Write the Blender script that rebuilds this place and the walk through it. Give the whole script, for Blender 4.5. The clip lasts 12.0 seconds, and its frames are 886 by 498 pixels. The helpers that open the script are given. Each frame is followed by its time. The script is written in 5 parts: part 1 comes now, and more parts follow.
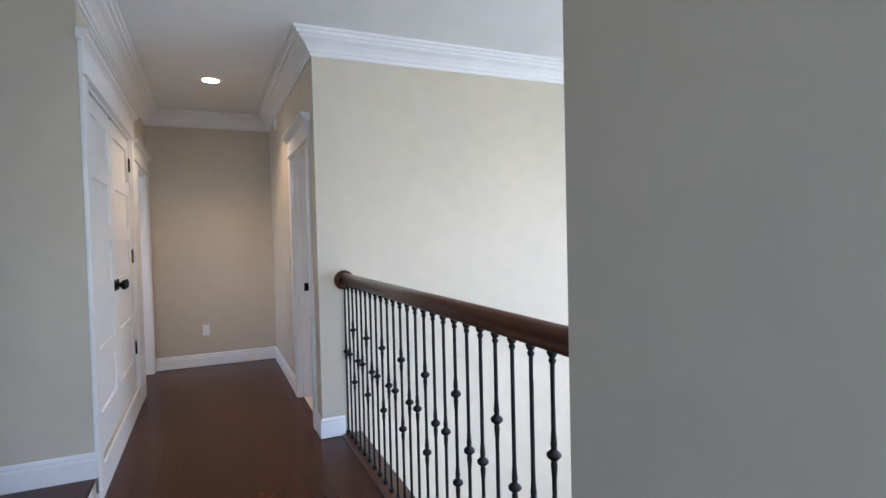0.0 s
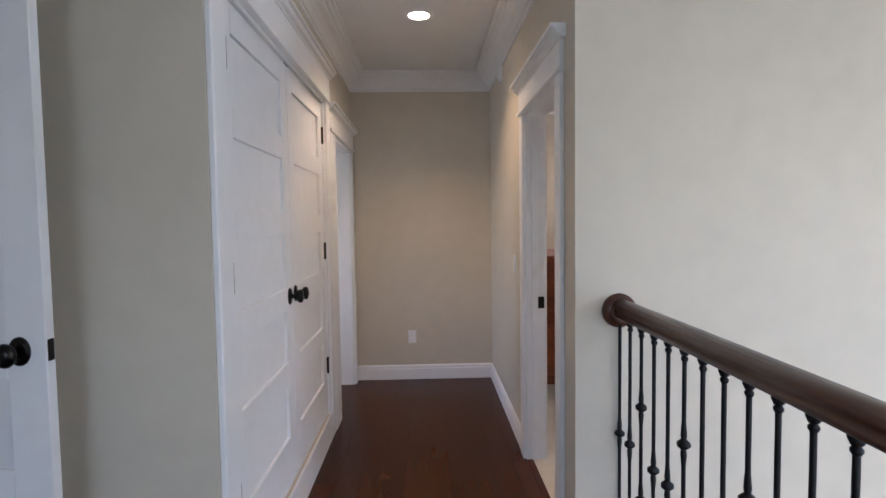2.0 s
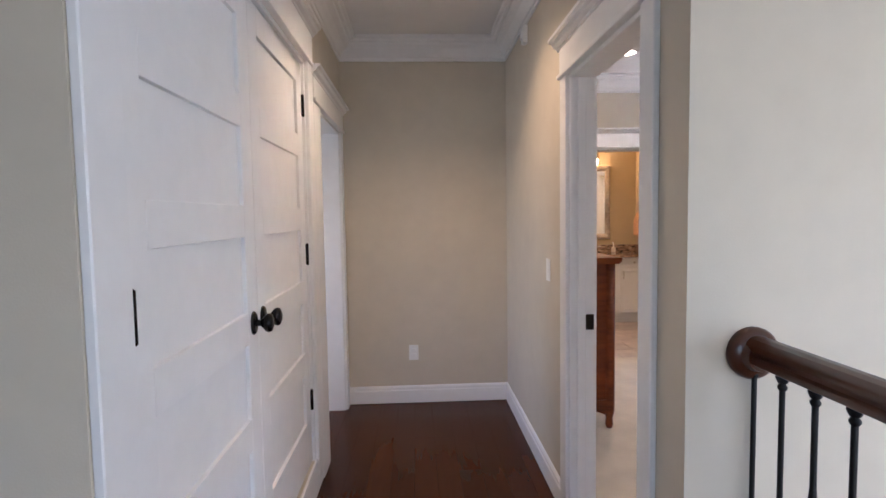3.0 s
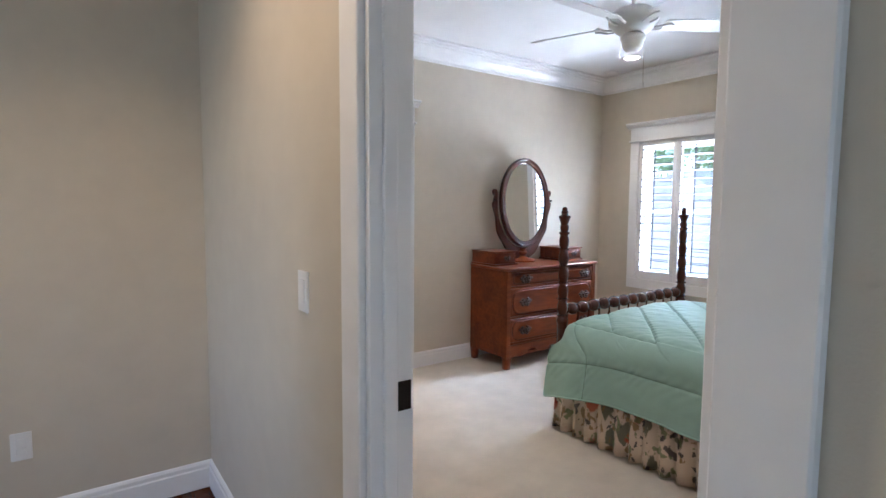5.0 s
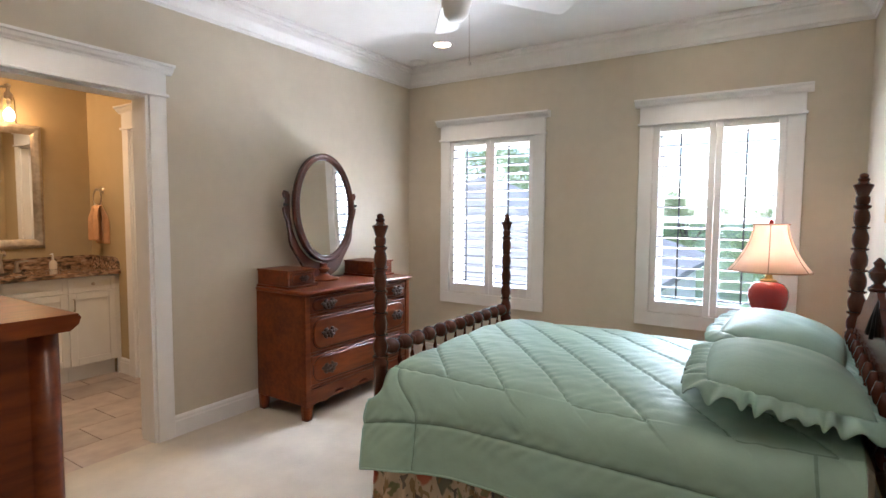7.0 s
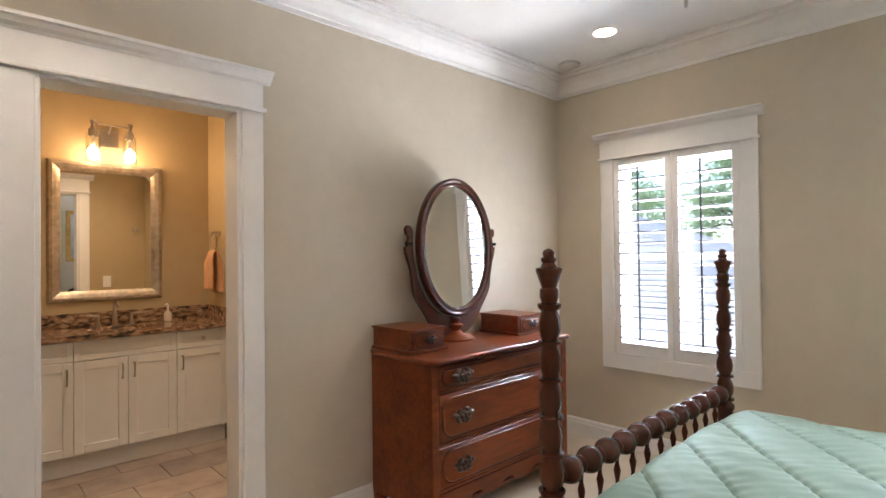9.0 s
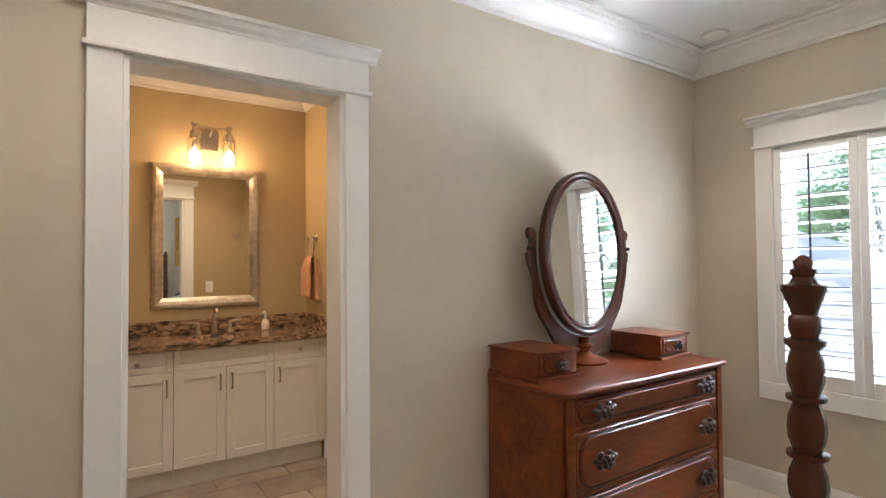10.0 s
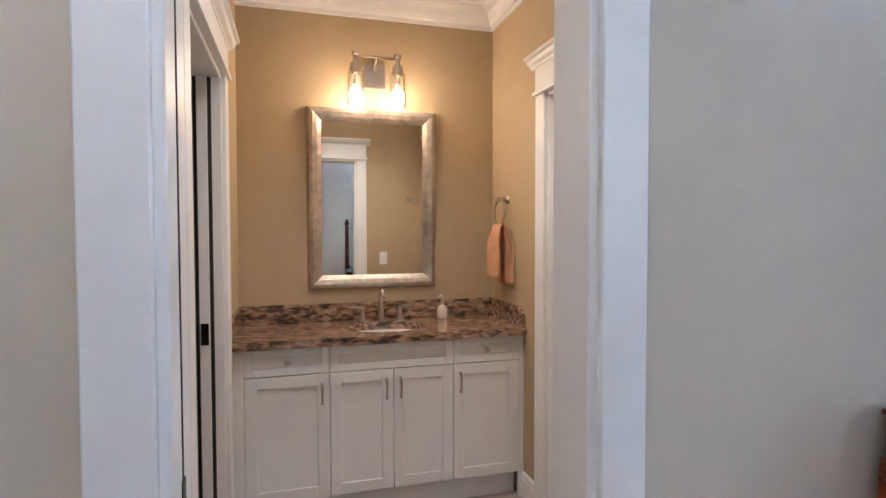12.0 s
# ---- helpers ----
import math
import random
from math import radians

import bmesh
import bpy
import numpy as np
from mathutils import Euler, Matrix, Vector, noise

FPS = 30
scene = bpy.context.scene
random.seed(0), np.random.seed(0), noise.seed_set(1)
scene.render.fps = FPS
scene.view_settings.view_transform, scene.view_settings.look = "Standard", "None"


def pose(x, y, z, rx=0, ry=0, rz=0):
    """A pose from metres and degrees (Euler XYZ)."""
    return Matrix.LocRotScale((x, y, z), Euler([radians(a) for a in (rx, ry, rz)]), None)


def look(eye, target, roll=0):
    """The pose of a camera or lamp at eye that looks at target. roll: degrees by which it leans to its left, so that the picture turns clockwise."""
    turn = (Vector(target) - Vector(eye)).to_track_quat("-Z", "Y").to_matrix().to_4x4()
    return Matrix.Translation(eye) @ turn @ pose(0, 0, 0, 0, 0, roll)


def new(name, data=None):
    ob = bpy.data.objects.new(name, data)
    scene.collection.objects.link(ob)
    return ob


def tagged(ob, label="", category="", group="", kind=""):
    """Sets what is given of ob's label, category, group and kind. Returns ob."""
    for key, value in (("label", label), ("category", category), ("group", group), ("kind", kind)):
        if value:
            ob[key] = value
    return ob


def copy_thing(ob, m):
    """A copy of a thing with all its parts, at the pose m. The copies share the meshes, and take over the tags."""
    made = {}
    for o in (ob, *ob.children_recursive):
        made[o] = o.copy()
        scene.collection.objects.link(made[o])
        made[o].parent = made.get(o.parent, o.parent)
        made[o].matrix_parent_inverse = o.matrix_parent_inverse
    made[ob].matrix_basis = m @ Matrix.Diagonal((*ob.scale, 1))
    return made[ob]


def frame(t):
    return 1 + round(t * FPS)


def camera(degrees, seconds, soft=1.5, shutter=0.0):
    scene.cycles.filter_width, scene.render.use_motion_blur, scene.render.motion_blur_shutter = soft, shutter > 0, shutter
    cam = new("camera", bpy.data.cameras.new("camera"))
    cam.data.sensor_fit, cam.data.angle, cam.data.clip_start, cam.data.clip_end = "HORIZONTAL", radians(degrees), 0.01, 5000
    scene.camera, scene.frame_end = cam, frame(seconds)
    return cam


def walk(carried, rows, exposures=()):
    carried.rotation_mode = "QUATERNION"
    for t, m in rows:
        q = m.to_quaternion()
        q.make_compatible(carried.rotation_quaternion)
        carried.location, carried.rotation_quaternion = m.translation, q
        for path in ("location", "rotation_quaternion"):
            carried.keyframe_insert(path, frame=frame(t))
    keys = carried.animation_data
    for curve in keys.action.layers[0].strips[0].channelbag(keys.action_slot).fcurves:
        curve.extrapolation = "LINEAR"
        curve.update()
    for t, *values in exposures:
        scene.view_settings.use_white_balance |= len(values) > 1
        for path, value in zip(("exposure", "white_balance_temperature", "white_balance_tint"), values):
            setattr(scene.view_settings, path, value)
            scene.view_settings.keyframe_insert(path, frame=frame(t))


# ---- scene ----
cam = camera(79.8, 12.0)
PATH = [
    (0, (0.632, 0.073, 1.37), (1.439, 1.902, 1.316), -1.4),
    (0.5, (0.794, 0.436, 1.42), (1.222, 2.388, 1.339), -1.1),
    (1, (0.828, 0.841, 1.452), (1.069, 2.824, 1.352), -0.8),
    (1.5, (0.808, 1.239, 1.443), (0.951, 3.231, 1.337), -0.7),
    (2, (0.715, 1.624, 1.439), (0.777, 3.62, 1.333), -0.8),
    (2.5, (0.602, 1.989, 1.453), (0.619, 3.985, 1.336), -0.9),
    (4.5, (0.706, 3.438, 1.389), (1.599, 5.22, 1.223), 0.0),
    (5, (0.759, 3.678, 1.392), (1.916, 5.301, 1.229), 0.4),
    (5.5, (0.859, 3.888, 1.406), (2.222, 5.343, 1.246), 0.3),
    (6, (1.013, 4.033, 1.362), (2.557, 5.297, 1.214), 0.4),
    (6.5, (1.174, 4.181, 1.397), (2.856, 5.253, 1.246), 0.5),
    (8.5, (1.92, 4.814, 1.375), (3.425, 6.132, 1.372), -0.6),
    (9, (2.038, 5.033, 1.372), (3.409, 6.489, 1.399), -0.7),
    (9.5, (2.103, 5.24, 1.389), (3.351, 6.802, 1.433), -0.6),
    (10, (2.172, 5.479, 1.382), (3.297, 7.132, 1.433), -0.5),
    (10.5, (2.259, 5.709, 1.39), (3.252, 7.444, 1.445), -0.4),
    (11, (2.327, 6.016, 1.376), (3.161, 7.833, 1.4), -0.2),
    (11.5, (2.392, 6.255, 1.397), (3.071, 8.136, 1.361), -0.1),
    (12, (2.479, 6.548, 1.396), (3.018, 8.472, 1.331), -0.1),
]
EXPOSURES = [(0, 2.7, 5380, 19), (0.6, 2.6, 4980, 18), (1.3, 2.5, 5350, 20), (2, 2.5, 5500, 22), (2.5, 2.68, 5600, 25), (4.5, 2.72, 5150, 16),
             (5.2, 2.62, 5150, 14), (6, 2.55, 5350, 12), (6.5, 2.52, 5580, 13), (8.5, 2.55, 6250, 20), (9, 2.6, 6000, 15), (9.5, 2.65, 6050, 13), (10.5, 2.65, 5280, 12), (11.2, 2.72, 5020, 12), (12, 2.78, 4600, 13)]
walk(cam, [(t, look(eye, aim, roll)) for t, eye, aim, roll in PATH], EXPOSURES)

# ---- world, sun, lamps ----
SUN_ELEV, SUN_AZ = 55, 300      # the sun stands behind the house, off the window side
world = bpy.data.worlds.new("sky")
scene.world = world
world.use_nodes = True
wn = world.node_tree
sky = wn.nodes.new("ShaderNodeTexSky")
sky.sky_type, sky.sun_disc = 'NISHITA', False
sky.sun_elevation, sky.sun_rotation = radians(SUN_ELEV), radians(SUN_AZ)
bg = wn.nodes["Background"]
bg.inputs["Strength"].default_value = 0.12
wn.links.new(sky.outputs[0], bg.inputs[0])
sun_data = bpy.data.lights.new("sun", 'SUN')
sun_data.energy, sun_data.angle, sun_data.color = 0.8, radians(0.5), (1.0, 0.95, 0.88)
sun = new("sun", sun_data)
a, e = radians(SUN_AZ), radians(SUN_ELEV)
sun_dir = Vector((math.sin(a) * math.cos(e), math.cos(a) * math.cos(e), math.sin(e)))
sun.matrix_world = look(sun_dir * 30, (0, 0, 0))


def lamp_area(name, eye, target, sx, sy, watts, color=(1, 1, 1)):
    d = bpy.data.lights.new(name, 'AREA')
    d.shape, d.size, d.size_y, d.energy, d.color = 'RECTANGLE', sx, sy, watts, color
    ob = new(name, d)
    ob.matrix_world = look(eye, target)
    return ob


def lamp_spot(name, x, y, z, watts, color, cone=130):
    d = bpy.data.lights.new(name, 'SPOT')
    d.energy, d.color, d.spot_size, d.spot_blend, d.shadow_soft_size = watts, color, radians(cone), 0.7, 0.05
    ob = new(name, d)
    ob.matrix_world = look((x, y, z), (x, y + 0.001, z - 1))
    return ob


def lamp_point(name, x, y, z, watts, color, r=0.03):
    d = bpy.data.lights.new(name, 'POINT')
    d.energy, d.color, d.shadow_soft_size = watts, color, r
    ob = new(name, d)
    ob.location = (x, y, z)
    return ob


WARM = (1.0, 0.64, 0.32)
SKYBLUE = (0.80, 0.90, 1.0)
# daylight at the wide east stair window, passage window and two bedroom windows
lamp_area("daylight_stair_east", (5.06, 1.3, 0.95), (0.0, 1.9, 0.95), 2.3, 2.3, 9.0, SKYBLUE)
# added fill from an unseen opening, evens out the stairwell's north wall
lamp_area("fill_stair_south", (3.2, -1.62, 0.9), (2.6, 2.6, 0.8), 2.3, 2.3, 4.4, SKYBLUE)
lamp_area("daylight_passage", (-1.36, 5.93, 1.35), (1.3, 5.55, 0.7), 0.56, 1.1, 1.4, SKYBLUE)
# added fill lamp in an invented landing opening, lights wall ends and door
lamp_area("fill_landing", (-0.2, -1.55, 1.3), (0.3, 2.0, 1.1), 1.6, 1.5, 2.9, SKYBLUE)
lamp_area("daylight_bedroom_a", (8.2, 6.57, 4.2), (3.6, 6.1, 0.6), 2.2, 1.6, 1050, SKYBLUE)
lamp_area("daylight_bedroom_b", (8.2, 4.79, 4.2), (3.6, 5.3, 0.6), 2.2, 1.6, 1050, SKYBLUE)
# added lamp hidden below the sills, brightens the bedroom ceiling like roof bounce
lamp_area("roof_bounce_fill", (9.2, 5.7, -1.7), (4.6, 5.7, 2.6), 5.0, 1.6, 900, (1.0, 0.98, 0.94))
lamp_spot("downlight_beam_hall", 0.69, 5.05, 2.715, 9.5, (1.0, 0.68, 0.37), 130)
lamp_spot("downlight_beam_bed_a", 5.0, 6.70, 2.715, 5.6, (1.0, 0.80, 0.58), 100)
lamp_spot("downlight_beam_bed_b", 5.0, 4.83, 2.715, 5.6, (1.0, 0.80, 0.58), 100)
# two unseen bedroom lights, added to brighten the near half
lamp_spot("added_beam_bed_c", 2.35, 6.70, 2.715, 6.5, (1.0, 0.80, 0.58), 130)
lamp_spot("added_beam_bed_d", 2.35, 4.83, 2.715, 6.5, (1.0, 0.80, 0.58), 130)
# unseen bathroom light, added to brighten the vanity front
lamp_spot("added_beam_bath", 2.9, 8.35, 2.715, 11.5, (1.0, 0.74, 0.46), 120)
lamp_point("vanity_bulb_a", 2.805, 9.42, 2.10, 0.8, (1.0, 0.56, 0.22), 0.035)
lamp_point("vanity_bulb_b", 3.035, 9.42, 2.10, 0.8, (1.0, 0.56, 0.22), 0.035)
lamp_point("table_lamp_bulb", 5.05, 4.40, 1.19, 1.15, (1.0, 0.52, 0.32), 0.04)

# ---- materials ----


def material(name, color, rough=0.5, metal=0.0, vary=0.08, scale=6.0, bump=0.0, bump_scale=80.0, color2=None,
             stretch=(1, 1, 1), coat=0.0, emit=0.0, piece=0.0, detail=6.0, spec=0.5):
    """A principled material: two scales of noise in the colour, fine relief, optional change from piece to piece."""
    m = bpy.data.materials.new(name)
    m.use_nodes = True
    nt = m.node_tree
    b = nt.nodes["Principled BSDF"]
    b.inputs["Roughness"].default_value, b.inputs["Metallic"].default_value = rough, metal
    b.inputs["Specular IOR Level"].default_value = spec
    b.inputs["Coat Weight"].default_value, b.inputs["Coat Roughness"].default_value = coat, 0.12
    tc = nt.nodes.new("ShaderNodeTexCoord")
    mp = nt.nodes.new("ShaderNodeMapping")
    mp.inputs["Scale"].default_value = stretch
    nt.links.new(tc.outputs["Object"], mp.inputs[0])
    n1 = nt.nodes.new("ShaderNodeTexNoise")
    n1.inputs["Scale"].default_value, n1.inputs["Detail"].default_value = scale, detail
    n2 = nt.nodes.new("ShaderNodeTexNoise")
    n2.inputs["Scale"].default_value, n2.inputs["Detail"].default_value = scale * 0.13, 2.0
    for n in (n1, n2):
        nt.links.new(mp.outputs[0], n.inputs["Vector"])
    add = nt.nodes.new("ShaderNodeMath")
    add.operation = 'ADD'
    half = nt.nodes.new("ShaderNodeMath")
    half.operation = 'MULTIPLY'
    half.inputs[1].default_value = 0.5
    nt.links.new(n1.outputs["Fac"], add.inputs[0])
    nt.links.new(n2.outputs["Fac"], add.inputs[1])
    nt.links.new(add.outputs[0], half.inputs[0])
    ramp = nt.nodes.new("ShaderNodeValToRGB")
    c2 = color2 or tuple(c * (1 - 2 * vary) for c in color)
    c1 = color if color2 else tuple(min(1, c * (1 + vary)) for c in color)
    ramp.color_ramp.elements[0].position, ramp.color_ramp.elements[1].position = 0.36, 0.64
    ramp.color_ramp.elements[0].color, ramp.color_ramp.elements[1].color = (*c2, 1), (*c1, 1)
    nt.links.new(half.outputs[0], ramp.inputs[0])
    out = ramp.outputs[0]
    if piece:
        oi = nt.nodes.new("ShaderNodeObjectInfo")
        hsv = nt.nodes.new("ShaderNodeHueSaturation")
        rng = nt.nodes.new("ShaderNodeMapRange")
        rng.inputs["To Min"].default_value, rng.inputs["To Max"].default_value = 1 - piece, 1 + piece
        nt.links.new(oi.outputs["Random"], rng.inputs["Value"])
        nt.links.new(rng.outputs[0], hsv.inputs["Value"])
        nt.links.new(out, hsv.inputs["Color"])
        out = hsv.outputs[0]
    nt.links.new(out, b.inputs["Base Color"])
    if bump:
        nb = nt.nodes.new("ShaderNodeTexNoise")
        nb.inputs["Scale"].default_value, nb.inputs["Detail"].default_value = bump_scale, 4.0
        nt.links.new(mp.outputs[0], nb.inputs["Vector"])
        bp = nt.nodes.new("ShaderNodeBump")
        bp.inputs["Strength"].default_value, bp.inputs["Distance"].default_value = bump, 0.004
        nt.links.new(nb.outputs["Fac"], bp.inputs["Height"])
        nt.links.new(bp.outputs[0], b.inputs["Normal"])
    if emit:
        b.inputs["Emission Color"].default_value = (*color, 1)
        b.inputs["Emission Strength"].default_value = emit
    return m


WALL = material("wall_paint", (0.58, 0.515, 0.405), 0.62, vary=0.025, scale=9, bump=0.12, bump_scale=260)
BATHPAINT = material("tan_wall_paint", (0.46, 0.355, 0.195), 0.62, vary=0.025, scale=9, bump=0.12, bump_scale=260)
CEIL = material("ceiling_paint", (0.80, 0.79, 0.77), 0.8, vary=0.02, scale=5, bump=0.08, bump_scale=300)
TRIM = material("white_trim_paint", (0.80, 0.79, 0.77), 0.4, vary=0.02, scale=12, bump=0.03, bump_scale=90)
FLOORWOOD = material("dark_stained_oak", (0.060, 0.0155, 0.004), 0.27, vary=0.3, scale=5, stretch=(5, 0.6, 5), bump=0.0,
                     bump_scale=40, color2=(0.046, 0.012, 0.0035), piece=0.16, spec=0.18)
CARPET = material("cream_carpet", (0.62, 0.56, 0.46), 0.95, vary=0.07, scale=5, bump=0.9, bump_scale=420, spec=0.1)
TILE = material("brown_stone_tile", (0.48, 0.40, 0.34), 0.38, scale=7, color2=(0.28, 0.22, 0.19), bump=0.08, bump_scale=30,
                piece=0.18, detail=10)
GROUT = material("tile_grout", (0.28, 0.23, 0.19), 0.9, vary=0.1, scale=40)
MAHOGANY = material("polished_red_walnut", (0.215, 0.050, 0.013), 0.31, scale=5, stretch=(1.2, 8, 8), color2=(0.090, 0.021, 0.007),
                    bump=0.012, bump_scale=60, coat=0.05, detail=9, spec=0.24)
DARKWOOD = material("dark_turned_walnut", (0.080, 0.022, 0.010), 0.25, scale=10, color2=(0.055, 0.015, 0.008), bump=0.04,
                    bump_scale=60, coat=0.12, stretch=(5, 5, 1), spec=0.4)
RAILWOOD = material("stained_handrail_wood", (0.080, 0.026, 0.010), 0.28, scale=9, stretch=(6, 0.8, 6),
                    color2=(0.060, 0.020, 0.009), coat=0.15, spec=0.4)
BLACKIRON = material("black_iron", (0.012, 0.011, 0.011), 0.45, metal=0.6, vary=0.15, scale=60, bump=0.05)
BRONZE = material("dark_bronze", (0.018, 0.015, 0.013), 0.25, metal=0.8, vary=0.15, scale=50)
PLASTIC = material("white_plastic", (0.80, 0.79, 0.76), 0.35, vary=0.01, scale=20)
GOLD = material("gilded_frame", (0.55, 0.34, 0.10), 0.35, metal=0.7, vary=0.15, scale=30, bump=0.2)
NICKEL = material("brushed_nickel", (0.50, 0.44, 0.37), 0.28, metal=1.0, vary=0.05, scale=80)
MIRRORMAT = material("mirror_silver", (0.92, 0.93, 0.93), 0.015, metal=1.0, vary=0.004, scale=2)
CABINET = material("white_cabinet_paint", (0.78, 0.77, 0.74), 0.30, vary=0.02, scale=10)
# near-black brown for the thin lines round the drawer fields
GROOVE = material("dark_groove_brown", (0.022, 0.008, 0.005), 0.6, vary=0.2, scale=40, spec=0.2)
# white louvres coloured dark: the backlit shade on the slats is in the colour
LOUVRE_SHADE = material("louvre_backlit_shade", (0.12, 0.12, 0.118), 0.5, vary=0.05, scale=20)
# tilt rod's backlit shade put into its colour
ROD_SHADE = material("tilt_rod_backlit_shade", (0.075, 0.072, 0.068), 0.4, vary=0.1, scale=30)
CARVED = material("dark_carved_walnut", (0.030, 0.011, 0.007), 0.3, vary=0.2, scale=40, coat=0.1)
DARKGAP = material("dark_recess", (0.02, 0.018, 0.016), 0.8, vary=0.1, scale=20)


def glass_material():
    m = bpy.data.materials.new("clear_glass")
    m.use_nodes = True
    nt = m.node_tree
    nt.nodes.clear()
    o = nt.nodes.new("ShaderNodeOutputMaterial")
    g = nt.nodes.new("ShaderNodeBsdfGlossy")
    g.inputs["Roughness"].default_value = 0.02
    t = nt.nodes.new("ShaderNodeBsdfTransparent")
    t.inputs["Color"].default_value = (0.96, 0.98, 0.97, 1)
    mix = nt.nodes.new("ShaderNodeMixShader")
    lw = nt.nodes.new("ShaderNodeFresnel")
    lw.inputs["IOR"].default_value = 1.3
    nt.links.new(lw.outputs[0], mix.inputs[0])
    nt.links.new(t.outputs[0], mix.inputs[1])
    nt.links.new(g.outputs[0], mix.inputs[2])
    nt.links.new(mix.outputs[0], o.inputs[0])
    return m


GLASS = glass_material()


def glow_material(name, color, strength):
    m = bpy.data.materials.new(name)
    m.use_nodes = True
    b = m.node_tree.nodes["Principled BSDF"]
    b.inputs["Base Color"].default_value = (0.9, 0.88, 0.82, 1)
    b.inputs["Emission Color"].default_value = (*color, 1)
    b.inputs["Emission Strength"].default_value = strength
    return m


GLOW = glow_material("lit_lamp_glass", (1.0, 0.80, 0.55), 6.0)
GLOWBULB = glow_material("lit_bulb", (1.0, 0.72, 0.42), 5.0)

# ---- mesh helpers ----


def frame_of(origin, u):
    """Local axes on a wall: x runs along u, y stands out to the right-hand normal, z is up."""
    u = Vector(u).normalized()
    n = Vector((0, 0, 1)).cross(u)
    m = Matrix((u, n, (0, 0, 1))).transposed().to_4x4()
    m.translation = Vector(origin)
    return m


IDENT = Matrix.Identity(4)


def box(bm, x0, x1, y0, y1, z0, z1, bev=0.0, m=IDENT, seg=1):
    if x1 < x0:
        x0, x1 = x1, x0
    if y1 < y0:
        y0, y1 = y1, y0
    if z1 < z0:
        z0, z1 = z1, z0
    loc = Matrix.LocRotScale(((x0 + x1) / 2, (y0 + y1) / 2, (z0 + z1) / 2), None, (x1 - x0, y1 - y0, z1 - z0))
    r = bmesh.ops.create_cube(bm, size=1, matrix=m @ loc)
    if bev:
        es = list({e for v in r["verts"] for e in v.link_edges})
        bmesh.ops.bevel(bm, geom=es, offset=bev, segments=seg, affect='EDGES', profile=0.7)
    return bm


def prism(bm, prof, length, m=IDENT, m0=0, m1=0):
    """A profile in local y-z, swept along local x from 0 to length; m0, m1: 1 mitres that end for an outer corner."""
    a = [bm.verts.new(m @ Vector((-m0 * p, p, q))) for p, q in prof]
    b = [bm.verts.new(m @ Vector((length + m1 * p, p, q))) for p, q in prof]
    n = len(prof)
    fs = [bm.faces.new(a), bm.faces.new(b[::-1])]
    for i in range(n):
        fs.append(bm.faces.new((a[i], b[i], b[(i + 1) % n], a[(i + 1) % n])))
    bmesh.ops.recalc_face_normals(bm, faces=fs)
    return bm


def plate(bm, outline, thick, m=IDENT):
    """An outline in local x-z, thick along local y from 0."""
    a = [bm.verts.new(m @ Vector((p, 0, q))) for p, q in outline]
    b = [bm.verts.new(m @ Vector((p, thick, q))) for p, q in outline]
    n = len(outline)
    fs = [bm.faces.new(a), bm.faces.new(b[::-1])]
    for i in range(n):
        fs.append(bm.faces.new((a[i], b[i], b[(i + 1) % n], a[(i + 1) % n])))
    bmesh.ops.recalc_face_normals(bm, faces=fs)
    return bm


def lathe(bm, prof, m=IDENT, seg=20, sx=1.0, sy=1.0):
    """Turned about local z; prof is (radius, height) from bottom to top."""
    rings = []
    for r, z in prof:
        rings.append([bm.verts.new(m @ Vector((sx * r * math.cos(2 * math.pi * k / seg), sy * r * math.sin(2 * math.pi * k / seg), z)))
                      for k in range(seg)])
    fs = []
    for lo, hi in zip(rings, rings[1:]):
        for k in range(seg):
            f = bm.faces.new((lo[k], lo[(k + 1) % seg], hi[(k + 1) % seg], hi[k]))
            f.smooth = True
            fs.append(f)
    for i in range(1, len(prof) - 1):
        d0 = Vector((prof[i][0] - prof[i - 1][0], prof[i][1] - prof[i - 1][1]))
        d1 = Vector((prof[i + 1][0] - prof[i][0], prof[i + 1][1] - prof[i][1]))
        if d0.length > 1e-6 and d1.length > 1e-6 and d0.angle(d1) > radians(48):
            for k in range(seg):
                bm.edges.get((rings[i][k], rings[i][(k + 1) % seg])).smooth = False
    fs.append(bm.faces.new(rings[0][::-1]))
    fs.append(bm.faces.new(rings[-1]))
    bmesh.ops.recalc_face_normals(bm, faces=fs)
    return bm


def tube(bm, pts, r, seg=8, closed=False):
    """A round bar along points."""
    pts = [Vector(p) for p in pts]
    n = len(pts)
    rings = []
    for i, p in enumerate(pts):
        d = (pts[(i + 1) % n] - pts[i - 1]) if closed else (pts[min(i + 1, n - 1)] - pts[max(i - 1, 0)])
        d.normalize()
        up = Vector((0, 0, 1)) if abs(d.z) < 0.9 else Vector((1, 0, 0))
        s = d.cross(up).normalized()
        w = s.cross(d)
        rr = r[i] if isinstance(r, (list, tuple)) else r
        rings.append([bm.verts.new(p + (s * math.cos(2 * math.pi * k / seg) + w * math.sin(2 * math.pi * k / seg)) * rr)
                      for k in range(seg)])
    fs = []
    pairs = list(zip(rings, rings[1:])) + ([(rings[-1], rings[0])] if closed else [])
    for lo, hi in pairs:
        for k in range(seg):
            f = bm.faces.new((lo[k], lo[(k + 1) % seg], hi[(k + 1) % seg], hi[k]))
            f.smooth = True
            fs.append(f)
    if not closed:
        fs += [bm.faces.new(rings[0][::-1]), bm.faces.new(rings[-1])]
    bmesh.ops.recalc_face_normals(bm, faces=fs)
    return bm


def mesh_of(name, bm, mat):
    me = bpy.data.meshes.new(name)
